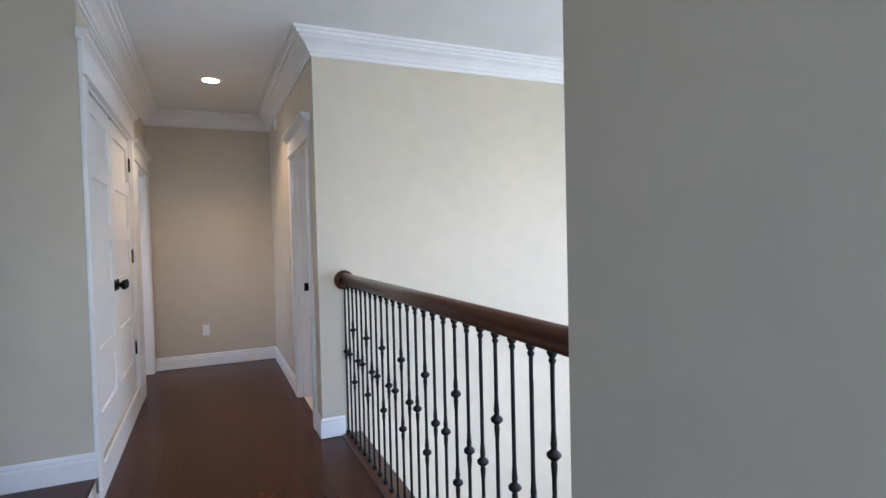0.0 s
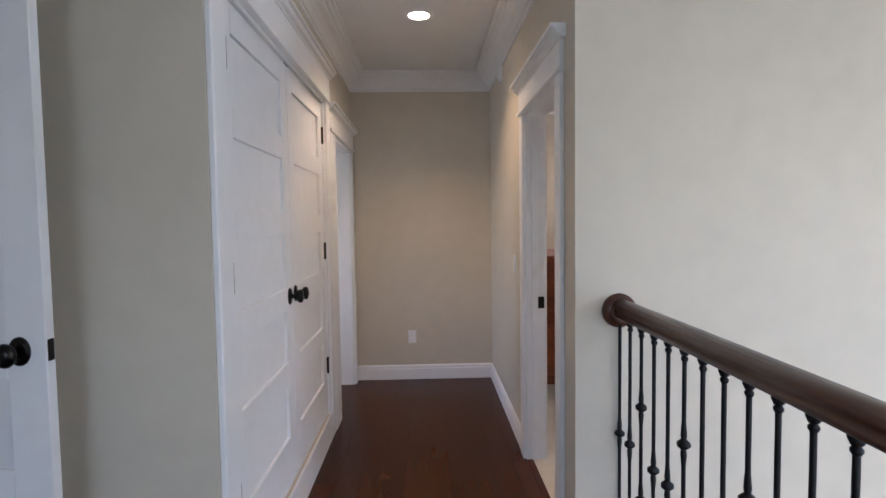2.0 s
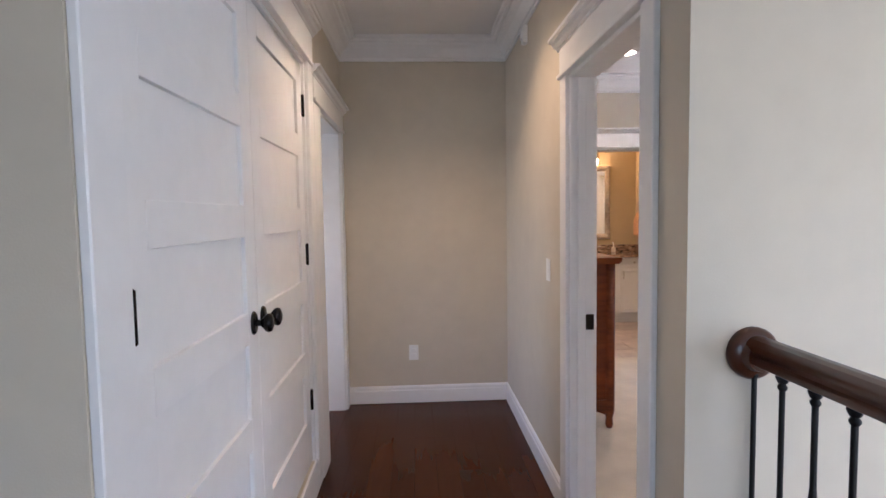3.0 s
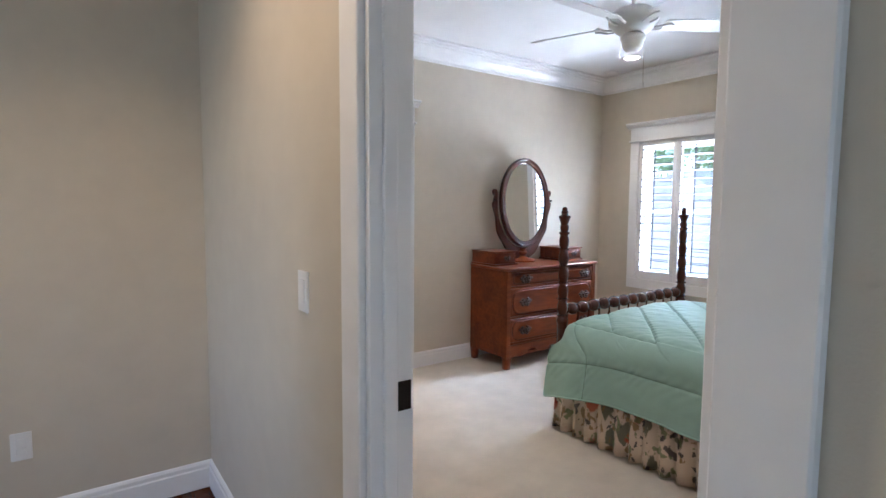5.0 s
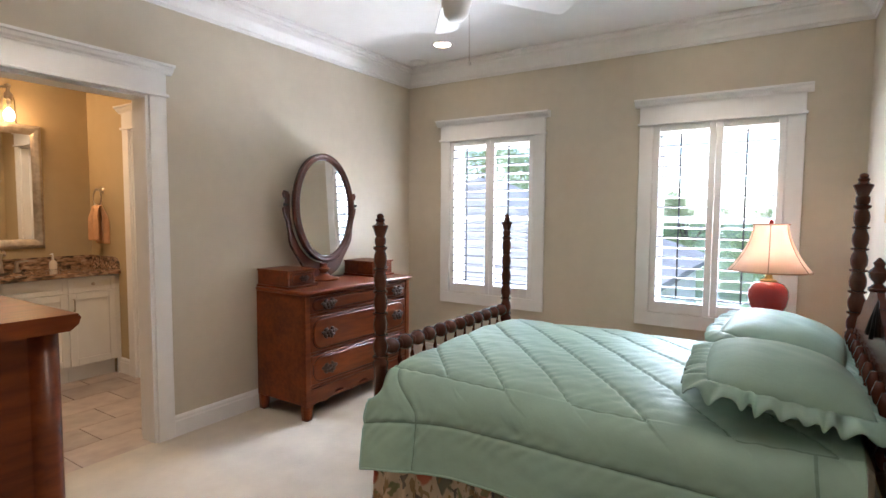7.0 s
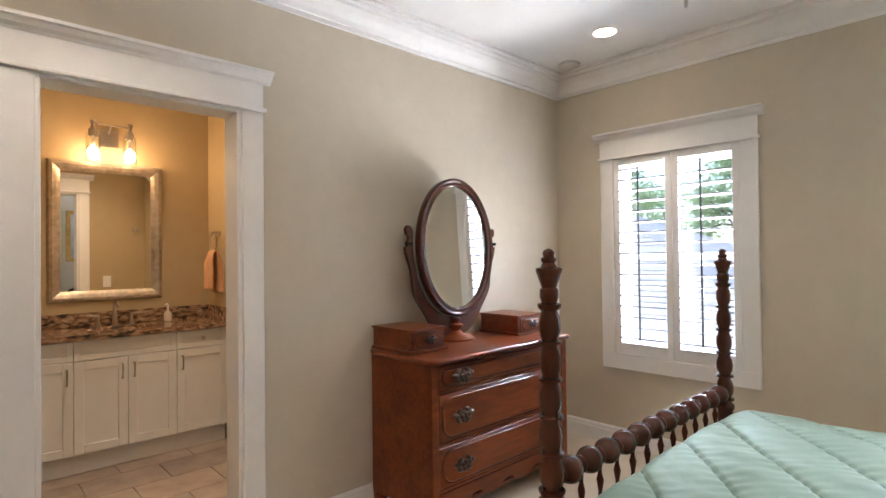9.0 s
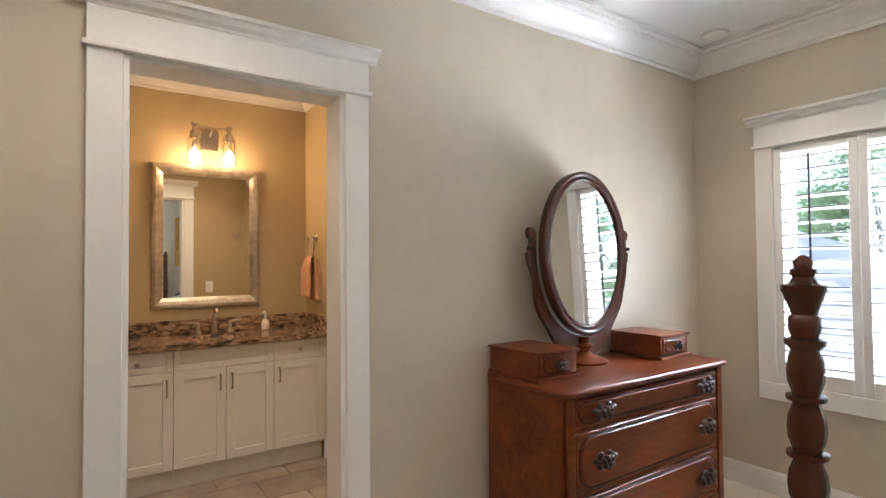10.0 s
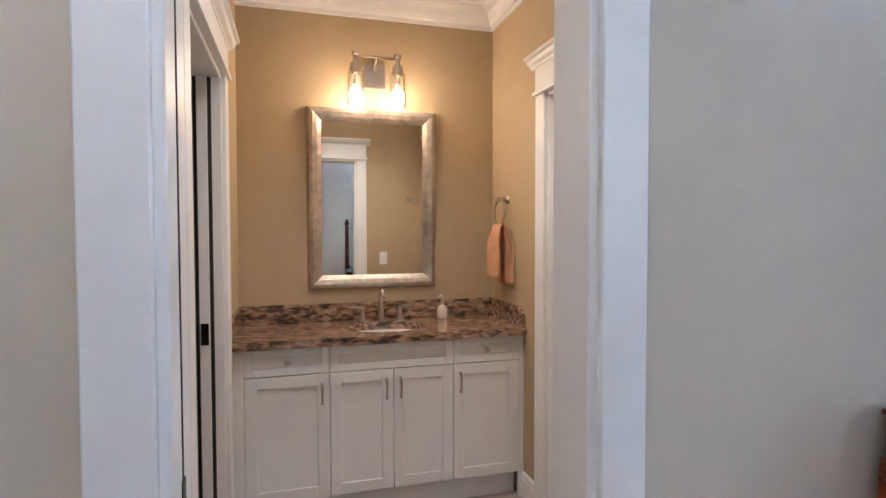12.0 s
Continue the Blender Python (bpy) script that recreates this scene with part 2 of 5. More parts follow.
    bm.to_mesh(me)
    bm.free()
    me.materials.append(mat)
    return me


def part(name, bm, mat, parent, label=""):
    ob = new(name, mesh_of(name, bm, mat))
    ob.parent = parent
    if parent is not None and parent.type == 'EMPTY':
        ob.matrix_parent_inverse = parent.matrix_world.inverted()
    return tagged(ob, label)


def thing(name, label, category, at=(0, 0, 0), group="", kind=""):
    """An Empty at the base of a thing; parts are given in world coordinates."""
    ob = new(name)
    ob.empty_display_size = 0.1
    ob.location = at
    bpy.context.view_layer.update()
    return tagged(ob, label, category, group, kind)


def solid(name, bm, mat, label, category, kind="", group=""):
    return tagged(new(name, mesh_of(name, bm, mat)), label, category, group, kind)


B = bmesh.new

# ---- plan ----
HX0, HX1, HY1 = 0.06, 1.30, 6.40       # hall: left face, right face, end face
VOID_Y, RET_Y, NEAR_Y = 3.69, 3.26, 0.96
BX0, BX1, BY0, BY1 = 1.405, 5.55, 3.92, 7.44
TX0, TX1, TY0, TY1 = 2.19, 3.63, 7.58, 9.55
TOP = 2.74
CROWN_Z = 2.585
STEP = 0.17

# ---- structure: walls ----


def wall(name, boxes, label, mat=None):
    bm = B()
    for q in boxes:
        box(bm, *q)
    return solid(name, bm, mat or WALL, label, "wall", "structure")


HD0, HD1, HDZ = 3.945, 4.73, 2.055        # bedroom door in the hall's side wall
BD0, BD1, BDZ = 2.276, 3.033, 2.06       # bathroom door
FD0, FD1, FDZ = 5.45, 6.29, 2.055        # open doorway at the hall's end
CD0, CD1, CDZ = 3.385, 5.115, 2.225       # closet doors
LOW = -2.9
wall("wall_hall_bedroom", [(HX1, BX0, VOID_Y, HD0, 0, TOP), (HX1, BX0, HD1, HY1 + 0.12, 0, TOP), (HX1, BX0, HD0, HD1, HDZ, TOP),
                           (HX1, BX0, HY1 + 0.12, BY1, 0, TOP)], "beige painted wall between hall and bedroom")
wall("wall_hall_end", [(-1.3, HX1, HY1, HY1 + 0.12, 0, TOP)], "beige painted end wall of the hall")
wall("wall_hall_closet", [(-0.06, HX0, RET_Y, CD0, 0, TOP), (-0.06, HX0, CD0, CD1, CDZ, TOP), (-0.06, HX0, CD1, FD0, 0, TOP),
                          (-0.06, HX0, FD0, FD1, FDZ, TOP), (-0.06, HX0, FD1, HY1, 0, TOP), (-0.06, HX0, CD0, CD1, 0, STEP)],
     "beige painted hall wall round the closet")
wall("wall_return", [(-1.42, -0.06, RET_Y, RET_Y + 0.12, STEP, TOP)], "beige painted wall behind the open door")
wall("wall_landing_west", [(-1.42, -1.30, -1.6, RET_Y, STEP, TOP)], "beige painted wall of the landing")
# the opening here is invented, unseen, made for the fill lamp
wall("wall_landing_south", [(-1.42, -1.0, -1.72, -1.6, 0, TOP), (0.6, 1.46, -1.72, -1.6, 0, TOP), (-1.0, 0.6, -1.72, -1.6, 0, 0.55),
                            (-1.0, 0.6, -1.72, -1.6, 2.05, TOP)], "beige painted wall of the landing")
wall("wall_landing_east", [(1.30, 1.46, -1.6, NEAR_Y, LOW, TOP)], "beige painted wall end beside the railing")
wall("wall_stair_north", [(BX0, 5.0, VOID_Y, BY0, LOW, TOP), (HX1, BX0, VOID_Y, BY0 - 0.01, LOW, -0.30)],
     "pale wall of the open stairwell")
# unseen wall; its opening is added to let the fill in
wall("wall_stair_south", [(1.46, 2.0, -1.75, -1.6, LOW, TOP), (4.4, 5.0, -1.75, -1.6, LOW, TOP), (2.0, 4.4, -1.75, -1.6, LOW, -0.3),
                          (2.0, 4.4, -1.75, -1.6, 2.1, TOP)], "stairwell wall with an added, unseen window opening")
wall("wall_stair_east", [(5.0, 5.15, -1.75, 0.12, LOW, TOP), (5.0, 5.15, 2.48, VOID_Y, LOW, TOP), (5.0, 5.15, 0.12, 2.48, LOW, -0.23),
                         (5.0, 5.15, 0.12, 2.48, 2.13, TOP)], "pale stairwell wall with an added, unseen window opening")
wall("wall_bedroom_south", [(5.0, BX1, BY0 - 0.21, BY0, 0, TOP)], "beige painted bedroom wall at the bed head")
wall("wall_bedroom_north", [(BX0, BD0, BY1, TY0, 0, TOP), (BD1, BX1, BY1, TY0, 0, TOP), (BD0, BD1, BY1, TY0, BDZ, TOP)],
     "beige painted bedroom wall with the bathroom doorway")
W1, W2 = (6.125, 6.96), (4.345, 5.18)
WZ0, WZ1 = 0.66, 2.05
wall("wall_bedroom_east", [(BX1, BX1 + 0.16, VOID_Y, W2[0], 0, TOP), (BX1, BX1 + 0.16, W2[1], W1[0], 0, TOP),
                           (BX1, BX1 + 0.16, W1[1], TY0, 0, TOP), (BX1, BX1 + 0.16, W2[0], W2[1], 0, WZ0),
                           (BX1, BX1 + 0.16, W2[0], W2[1], WZ1, TOP), (BX1, BX1 + 0.16, W1[0], W1[1], 0, WZ0),
                           (BX1, BX1 + 0.16, W1[0], W1[1], WZ1, TOP)], "beige painted bedroom wall with two windows")
LD0, LD1 = 8.15, 8.93                   # pocket door in the bathroom's side wall
RD0, RD1 = 8.05, 8.83                   # closed door in the other side wall
wall("wall_bathroom_north", [(TX0 - 0.14, TX1 + 0.14, TY1, TY1 + 0.12, 0, TOP)], "tan painted bathroom wall over the vanity", mat=BATHPAINT)
wall("wall_bathroom_west", [(TX0 - 0.14, TX0, TY0, LD0, 0, TOP), (TX0 - 0.14, TX0, LD1, TY1, 0, TOP),
                            (TX0 - 0.14, TX0, LD0, LD1, 2.05, TOP)], "tan painted bathroom wall with a pocket door", mat=BATHPAINT)
wall("wall_bathroom_east", [(TX1, TX1 + 0.14, TY0, RD0, 0, TOP), (TX1, TX1 + 0.14, RD1, TY1, 0, TOP),
                            (TX1, TX1 + 0.14, RD0, RD1, 2.05, TOP)], "tan painted bathroom wall with a door", mat=BATHPAINT)
wall("wall_bathroom_south", [(TX0, BD0, TY0, TY0 + 0.003, 0, TOP), (BD1, TX1, TY0, TY0 + 0.003, 0, TOP), (BD0, BD1, TY0, TY0 + 0.003, BDZ, TOP)],
     "tan painted bathroom wall beside the doorway", mat=BATHPAINT)
wall("wall_side_closet", [(1.35, TX0 - 0.14, TY0 + 0.3, TY0 + 0.4, 0, TOP), (1.25, 1.35, TY0, TY1, 0, TOP),
                          (1.25, TX0 - 0.14, TY1, TY1 + 0.12, 0, TOP)], "plain wall of the small room behind the pocket door")
wall("wall_side_passage", [(-1.42, -1.30, RET_Y + 0.12, 5.64, 0, TOP), (-1.42, -1.30, 6.22, HY1 + 0.12, 0, TOP), (-1.42, -1.30, 5.64, 6.22, 0, 0.78),
                           (-1.42, -1.30, 5.64, 6.22, 1.92, TOP), (-1.30, -0.06, 5.28, 5.38, 0, TOP)],
     "plain wall of the side passage")

# ---- structure: ceilings, floors ----
bm = B()
box(bm, -1.42, 5.71, -1.72, 7.6, TOP, TOP + 0.15)
box(bm, 1.25, TX1 + 0.14, 7.6, 9.67, TOP, TOP + 0.15)
solid("ceiling", bm, CEIL, "white painted ceiling", "ceiling", "structure")

hall_floor = solid("floor_hall", box(B(), -1.30, 1.55, -1.6, HY1, -0.28, -0.016), DARKGAP, "dark stained wooden plank floor of the hall",
                   "floor", "structure")
solid("floor_bedroom", box(B(), BX0 - 0.07, BX1 + 0.05, BY0 - 0.05, BY1 + 0.02, -0.25, 0.006), CARPET, "cream cut-pile carpet", "carpet", "structure")
bath_floor = solid("floor_bathroom", box(B(), 1.25, TX1 + 0.14, BY1 + 0.02, TY1, -0.25, -0.006), GROUT, "brown stone tile floor", "floor", "structure")
solid("floor_lower", box(B(), 1.30, 5.15, -1.75, 3.9, LOW - 0.15, LOW), FLOORWOOD, "dark wooden floor at the foot of the stairwell", "floor", "structure")
landing = solid("floor_landing", box(B(), -1.30, 0.02, -1.6, RET_Y, -0.02, STEP - 0.016), DARKGAP, "raised landing floor one step up", "floor", "structure")
solid("riser", box(B(), 0.02, 0.045, -1.6, RET_Y, 0, STEP - 0.02), TRIM, "white painted step riser", "riser", "structure")
solid("closet_plinth", box(B(), HX0, HX0 + 0.012, RET_Y - 0.005, CD1 + 0.13, 0, 0.085), TRIM, "white painted base board under closet doors", "trim", "structure")
bm = B()
box(bm, 1.50, 1.56, NEAR_Y, VOID_Y, -0.30, -0.02)
solid("stair_fascia", bm, TRIM, "white fascia board of the floor edge", "trim", "structure")

# ---- structure: base boards, crown ----
BASEP = [(0, 0), (0.016, 0), (0.016, 0.095), (0.012, 0.102), (0.012, 0.118), (0.006, 0.128), (0, 0.132)]
CROWNP = [(0, 0), (0.012, 0), (0.012, 0.022), (0.022, 0.026), (0.034, 0.048), (0.058, 0.078), (0.088, 0.098), (0.094, 0.112),
          (0.112, 0.116), (0.118, 0.134), (0.135, 0.138), (0.135, 0.155), (0, 0.155)]


def run(name, prof, u0, u1, z, label, m0=0, m1=0):
    """A moulding along a wall from u0 to u1, standing out to the left of the way."""
    u0, u1 = Vector((*u0, z)), Vector((*u1, z))
    bm = prism(B(), prof, (u1 - u0).length, frame_of(u0, u1 - u0), m0, m1)
    return solid(name, bm, TRIM, label, "moulding", "structure")


BB, CR = "white painted base board with a moulded top", "white stepped crown moulding"
for p0, p1, *mitre in [((HX1, HD1 + 0.09), (HX1, HY1)), ((HX1, HY1), (HX0, HY1)), ((HX1, VOID_Y), (HX1, HD0 - 0.09), 1, 0),
               ((1.455, VOID_Y), (HX1, VOID_Y), 0, 1),
               ((BX0, BY1), (BX0, HD1 + 0.1)), ((BD0 - 0.1, BY1), (BX0, BY1)), ((BX1, BY1), (BD1 + 0.1, BY1)), ((BX1, BY0), (BX1, BY1)),
               ((BX0, BY0), (BX1, BY0)), ((-0.06, HY1), (-1.3, HY1)), ((TX1, RD1 + 0.1), (TX1, 9.10))]:
    run("baseboard", BASEP, p0, p1, 0.004, BB, *mitre)
run("baseboard", BASEP, (HX0 + 0.016, RET_Y), (-1.3, RET_Y), STEP, BB)
for p0, p1, *mitre in [((HX1, VOID_Y), (HX1, HY1), 1, 0), ((HX1, HY1), (HX0, HY1)), ((HX0, HY1), (HX0, RET_Y), 0, 1),
               ((5.0, VOID_Y), (HX1, VOID_Y), 0, 1), ((HX0, RET_Y), (-1.3, RET_Y), 1, 0),
               ((BX0, BY1), (BX0, BY0)), ((BX1, BY1), (BX0, BY1)), ((BX1, BY0), (BX1, BY1)), ((BX0, BY0), (BX1, BY0)),
               ((TX1, TY1), (TX0, TY1)), ((TX1, TY0), (TX1, TY1)), ((TX0, TY1), (TX0, TY0)), ((TX0, TY0), (TX1, TY0)),
               ((5.0, -1.6), (5.0, VOID_Y))]:
    run("crown", CROWNP, p0, p1, CROWN_Z, CR, *mitre)

# ---- structure: door and window casings ----
CAPP = [(0, 0), (0.024, 0), (0.028, 0.010), (0.044, 0.020), (0.052, 0.036), (0.066, 0.040), (0.066, 0.054), (0, 0.054)]


def casing(parent, m, a, b, z0, ztop, w=0.092, frieze=0.115, bottom=False, wl=None, wr=None):
    """Flat legs, a bead, a plain frieze and a moulded cap round an opening from a to b in the wall frame m."""
    wl, wr = (w if wl is None else wl), (w if wr is None else wr)
    part("casing_leg", box(B(), a - wl, a, 0, 0.02, z0, ztop, 0.003, m), TRIM, parent)
    part("casing_leg", box(B(), b, b + wr, 0, 0.02, z0, ztop, 0.003, m), TRIM, parent)
    part("head_bead", box(B(), a - wl - 0.012, b + wr + 0.012, 0, 0.034, ztop, ztop + 0.018, 0.006, m, 2), TRIM, parent)
    part("head_frieze", box(B(), a - wl, b + wr, 0, 0.022, ztop + 0.018, ztop + 0.018 + frieze, 0.002, m), TRIM, parent)
    bm = B()
    cm = m @ Matrix.Translation((a - wl - 0.036, 0, ztop + 0.018 + frieze))
    prism(bm, CAPP, b + wr - a + wl + 0.072, cm)
    part("head_cap", bm, TRIM, parent)
    if bottom:
        part("casing_sill", box(B(), a - wl, b + wr, 0, 0.02, z0 - 0.10, z0, 0.003, m), TRIM, parent)


def jambs(parent, m, a, b, z0, ztop, depth, stop=0.0):
    """Lining boards through the wall; depth runs back from the face."""
    bm = B()
    t = 0.018
    box(bm, a - 0.002, a + t, -depth - 0.004, 0.002, z0, ztop, 0.002, m)
    box(bm, b - t, b + 0.002, -depth - 0.004, 0.002, z0, ztop, 0.002, m)
    box(bm, a + t, b - t, -depth - 0.004, 0.002, ztop - t, ztop + 0.002, 0.002, m)
    part("jamb", bm, TRIM, parent)
    if stop:
        bm = B()
        box(bm, a + t, a + t + 0.012, -stop - 0.035, -stop, z0, ztop - t, 0.002, m)
        box(bm, b - t - 0.012, b - t, -stop - 0.035, -stop, z0, ztop - t, 0.002, m)
        part("door_stop", bm, TRIM, parent)


door_1 = thing("door_1", "white painted door casing with a tall moulded head", "door frame", (HX1, HD0, 0), kind="structure")
m = frame_of((HX1, 0, 0), (0, 1, 0))            # hall side: faces -x
casing(door_1, m, HD0, HD1, 0, HDZ)
jambs(door_1, m, HD0, HD1, 0, HDZ, 0.105, 0.03)
part("strike_plate", box(B(), HD1 - 0.0215, HD1 - 0.017, -0.105, -0.068, 0.915, 0.985, 0.001, m), BRONZE, door_1, "dark bronze strike plate")
m = frame_of((BX0, 0, 0), (0, -1, 0))           # bedroom side: faces +x
casing(door_1, m, -HD1, -HD0, 0, HDZ, wr=0.0)

door_2 = thing("door_2", "white cased bathroom doorway with a pocket door slot", "door frame", (BD0, BY1, 0), kind="structure")
m = frame_of((0, BY1, 0), (-1, 0, 0))           # faces -y
casing(door_2, m, -BD1, -BD0, 0, BDZ, w=0.1)
jambs(door_2, m, -BD1, -BD0, 0, BDZ, 0.14)
part("pocket_slot", box(B(), -BD0 - 0.0195, -BD0 - 0.016, -0.075, -0.068, 0, BDZ - 0.02, 0, m), DARKGAP, door_2)
part("strike_plate", box(B(), -BD0 - 0.0205, -BD0 - 0.016, -0.085, -0.060, 0.92, 0.98, 0, m), BRONZE, door_2)
m = frame_of((0, TY0, 0), (1, 0, 0))
casing(door_2, m, BD0, BD1, 0, BDZ, wl=0.085)

door_3 = thing("door_3", "white cased open doorway at the hall end", "door frame", (HX0, FD0, 0), kind="structure")
m = frame_of((HX0, 0, 0), (0, -1, 0))           # faces +x
casing(door_3, m, -FD1, -FD0, 0, FDZ, wr=0.20, wl=0.085)
jambs(door_3, m, -FD1, -FD0, 0, FDZ, 0.12)

closet = thing("door_4", "pair of closed white closet doors with five panels each", "closet doors", (HX0, CD0, STEP), kind="structure")
casing(closet, m, -CD1, -CD0, 0.085, CDZ, frieze=0.15, wl=0.13, wr=0.12)
jambs(closet, m, -CD1, -CD0, STEP, CDZ, 0.12)
part("door_sill", box(B(), -CD1 - 0.13, -CD0 + 0.12, 0.0, 0.014, 0.085, STEP + 0.004, 0.003, m), TRIM, closet)


def leaf(parent, m, a, b, z0, z1, y0, t=0.035, two_sided=False):
    """A door leaf with five flat recessed panels, its face at y0 in frame m, thick towards -y."""
    bm = B()
    st, rl, rb = 0.105, 0.105, 0.23
    box(bm, a, a + st, y0 - t, y0, z0, z1, 0.002, m)
    box(bm, b - st, b, y0 - t, y0, z0, z1, 0.002, m)
    ph = (z1 - z0 - rb - 5 * rl) / 5
    zs = []
    z = z0 + rb
    box(bm, a + st, b - st, y0 - t, y0, z0, z, 0.0015, m)
    for k in range(5):
        zs.append((z, z + ph))
        z += ph
        box(bm, a + st, b - st, y0 - t, y0, z, z + rl, 0.0015, m)
        z += rl
    ob = part("door_leaf", bm, TRIM, parent)
    for lo, hi in zs:
        bm = B()
        box(bm, a + st - 0.004, b - st + 0.004, y0 - t + 0.011, y0 - 0.014, lo - 0.004, hi + 0.004, 0, m)
        part("panel", bm, TRIM, ob)
    return ob


def knob(parent, m, x, y, z, turn=1):
    """An egg-shaped knob on an oval rose, standing out along the frame's y."""
    k = m @ Matrix.Translation((x, y, z)) @ Matrix.Rotation(radians(-90 * turn), 4, 'X')
    bm = B()
    lathe(bm, [(0.030, 0), (0.030, 0.004), (0.026, 0.009), (0.012, 0.011)], k, 20, 1.0, 1.35)
    rose = part("rose", bm, BRONZE, parent, "dark bronze door rose")
    bm = B()
    lathe(bm, [(0.010, 0.009), (0.010, 0.028), (0.016, 0.033), (0.026, 0.043), (0.029, 0.053), (0.026, 0.062), (0.014, 0.068), (0.002, 0.069)], k, 20, 1.0, 1.15)
    part("door_knob", bm, BRONZE, parent, "dark bronze egg door knob")


def hinge(parent, m, x, y, z):
    bm = B()
    lathe(bm, [(0.003, -0.056), (0.007, -0.052), (0.007, 0.052), (0.003, 0.056)], m @ Matrix.Translation((x, y, z)), 10)
    box(bm, x - 0.015, x + 0.015, y - 0.006, y - 0.001, z - 0.05, z + 0.05, 0, m)
    part("hinge", bm, BRONZE, parent, "dark bronze hinge")


mid = (CD0 + CD1) / 2
leaf(closet, m, -CD1 + 0.021, -mid - 0.002, STEP + 0.008, CDZ - 0.022, -0.012)
leaf(closet, m, -mid + 0.002, -CD0 - 0.021, STEP + 0.008, CDZ - 0.022, -0.012)
for yy in (mid - 0.055, mid + 0.055):
    knob(closet, m, -yy, -0.012, 1.085)
for zz in (0.50, 1.255, 2.0):
    hinge(closet, m, -CD1 + 0.018, -0.006, zz)
    hinge(closet, m, -CD0 - 0.024, 0.004, zz)
part("ball_catch", box(B(), -mid - 0.03, -mid - 0.012, -0.03, -0.011, CDZ - 0.026, CDZ - 0.016, 0, m), BRONZE, closet)
part("ball_catch", box(B(), -mid + 0.012, -mid + 0.03, -0.03, -0.011, CDZ - 0.026, CDZ - 0.016, 0, m), BRONZE, closet)

landing_door = thing("door_5", "open white five-panel door standing against a wall", "door", (-1.15, 3.10, STEP), kind="structure")
m = frame_of((0, 3.085, 0), (-1, 0, 0))
leaf(landing_door, m, 0.325, 1.145, STEP + 0.012, 2.205, 0.0)
knob(landing_door, m, 0.395, 0.0, 1.10)
part("latch_plate", box(B(), 0.323, 0.326, -0.029, -0.006, 1.07, 1.13, 0, m), BRONZE, landing_door)

bed_door = thing("door_6", "white bedroom door standing open along the wall", "door", (1.43, 3.97, 0), kind="structure")
m = frame_of((0, 3.99, 0), (1, 0, 0))
leaf(bed_door, m, 1.43, 2.20, 0.018, 2.03, 0.0)
knob(bed_door, m, 2.13, 0.0, 0.95)

# ---- windows ----


def window(name, label, y0, y1):
    """Cased opening with a glazed sash and two louvred shutters; the wall frame faces -x."""
    w = thing(name, label, "window", (BX1, y0, WZ0), kind="structure")
    m = frame_of((BX1, 0, 0), (0, 1, 0))
    casing(w, m, y0, y1, WZ0, WZ1, w=0.098, frieze=0.118, bottom=True)
    bm = B()
    for a, b, z0, z1 in ((y0, y0 + 0.015, WZ0, WZ1), (y1 - 0.015, y1, WZ0, WZ1), (y0 + 0.015, y1 - 0.015, WZ0, WZ0 + 0.015), (y0 + 0.015, y1 - 0.015, WZ1 - 0.015, WZ1)):
        box(bm, a, b, -0.16, 0.0, z0, z1, 0, m)
    part("window_lining", bm, TRIM, w)
    bm = B()
    for a, b, z0, z1 in ((y0 + 0.015, y0 + 0.06, WZ0 + 0.015, WZ1 - 0.015), (y1 - 0.06, y1 - 0.015, WZ0 + 0.015, WZ1 - 0.015), (y0 + 0.06, y1 - 0.06, WZ0 + 0.015, WZ0 + 0.06),
                         (y0 + 0.06, y1 - 0.06, WZ1 - 0.06, WZ1 - 0.015), (y0 + 0.06, y1 - 0.06, 1.33, 1.37)):
        box(bm, a, b, -0.14, -0.10, z0, z1, 0.003, m)
    part("window_frame", bm, TRIM, w)
    g = part("pane", box(B(), y0 + 0.05, y1 - 0.05, -0.123, -0.119, WZ0 + 0.05, WZ1 - 0.05, 0, m), GLASS, w)
    g.visible_shadow = False
    mid = (y0 + y1) / 2
    for a, b in ((y0 + 0.004, mid - 0.001), (mid + 0.001, y1 - 0.004)):
        bm = B()
        st, zb, zt = 0.043, WZ0 + 0.085, WZ1 - 0.05
        box(bm, a, a + st, -0.020, 0.010, WZ0 + 0.004, WZ1 - 0.012, 0.003, m)
        box(bm, b - st, b, -0.020, 0.010, WZ0 + 0.004, WZ1 - 0.012, 0.003, m)
        box(bm, a + st, b - st, -0.020, 0.010, WZ0 + 0.004, zb, 0.003, m)
        box(bm, a + st, b - st, -0.020, 0.010, zt, WZ1 - 0.012, 0.003, m)
        sh = part("shutter", bm, TRIM, w, "white louvred shutter panel")
        n = 17
        slat = None
        for k in range(n):
            z = zb + (k + 0.5) * (zt - zb) / n
            if slat is None:
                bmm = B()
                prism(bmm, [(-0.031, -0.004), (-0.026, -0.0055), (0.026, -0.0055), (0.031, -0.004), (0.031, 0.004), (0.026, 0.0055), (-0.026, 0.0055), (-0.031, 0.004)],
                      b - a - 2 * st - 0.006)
                slat = mesh_of("slat", bmm, LOUVRE_SHADE)
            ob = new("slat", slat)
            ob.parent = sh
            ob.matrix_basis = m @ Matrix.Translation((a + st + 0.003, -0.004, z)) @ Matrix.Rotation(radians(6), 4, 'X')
        rod = (a + b) / 2 + 0.014
        part("tilt_rod", box(B(), rod - 0.0055, rod + 0.0055, 0.028, 0.038, zb + 0.03, zt - 0.02, 0.002, m), ROD_SHADE, sh, "slim tilt rod coloured dark as if backlit")
    return w


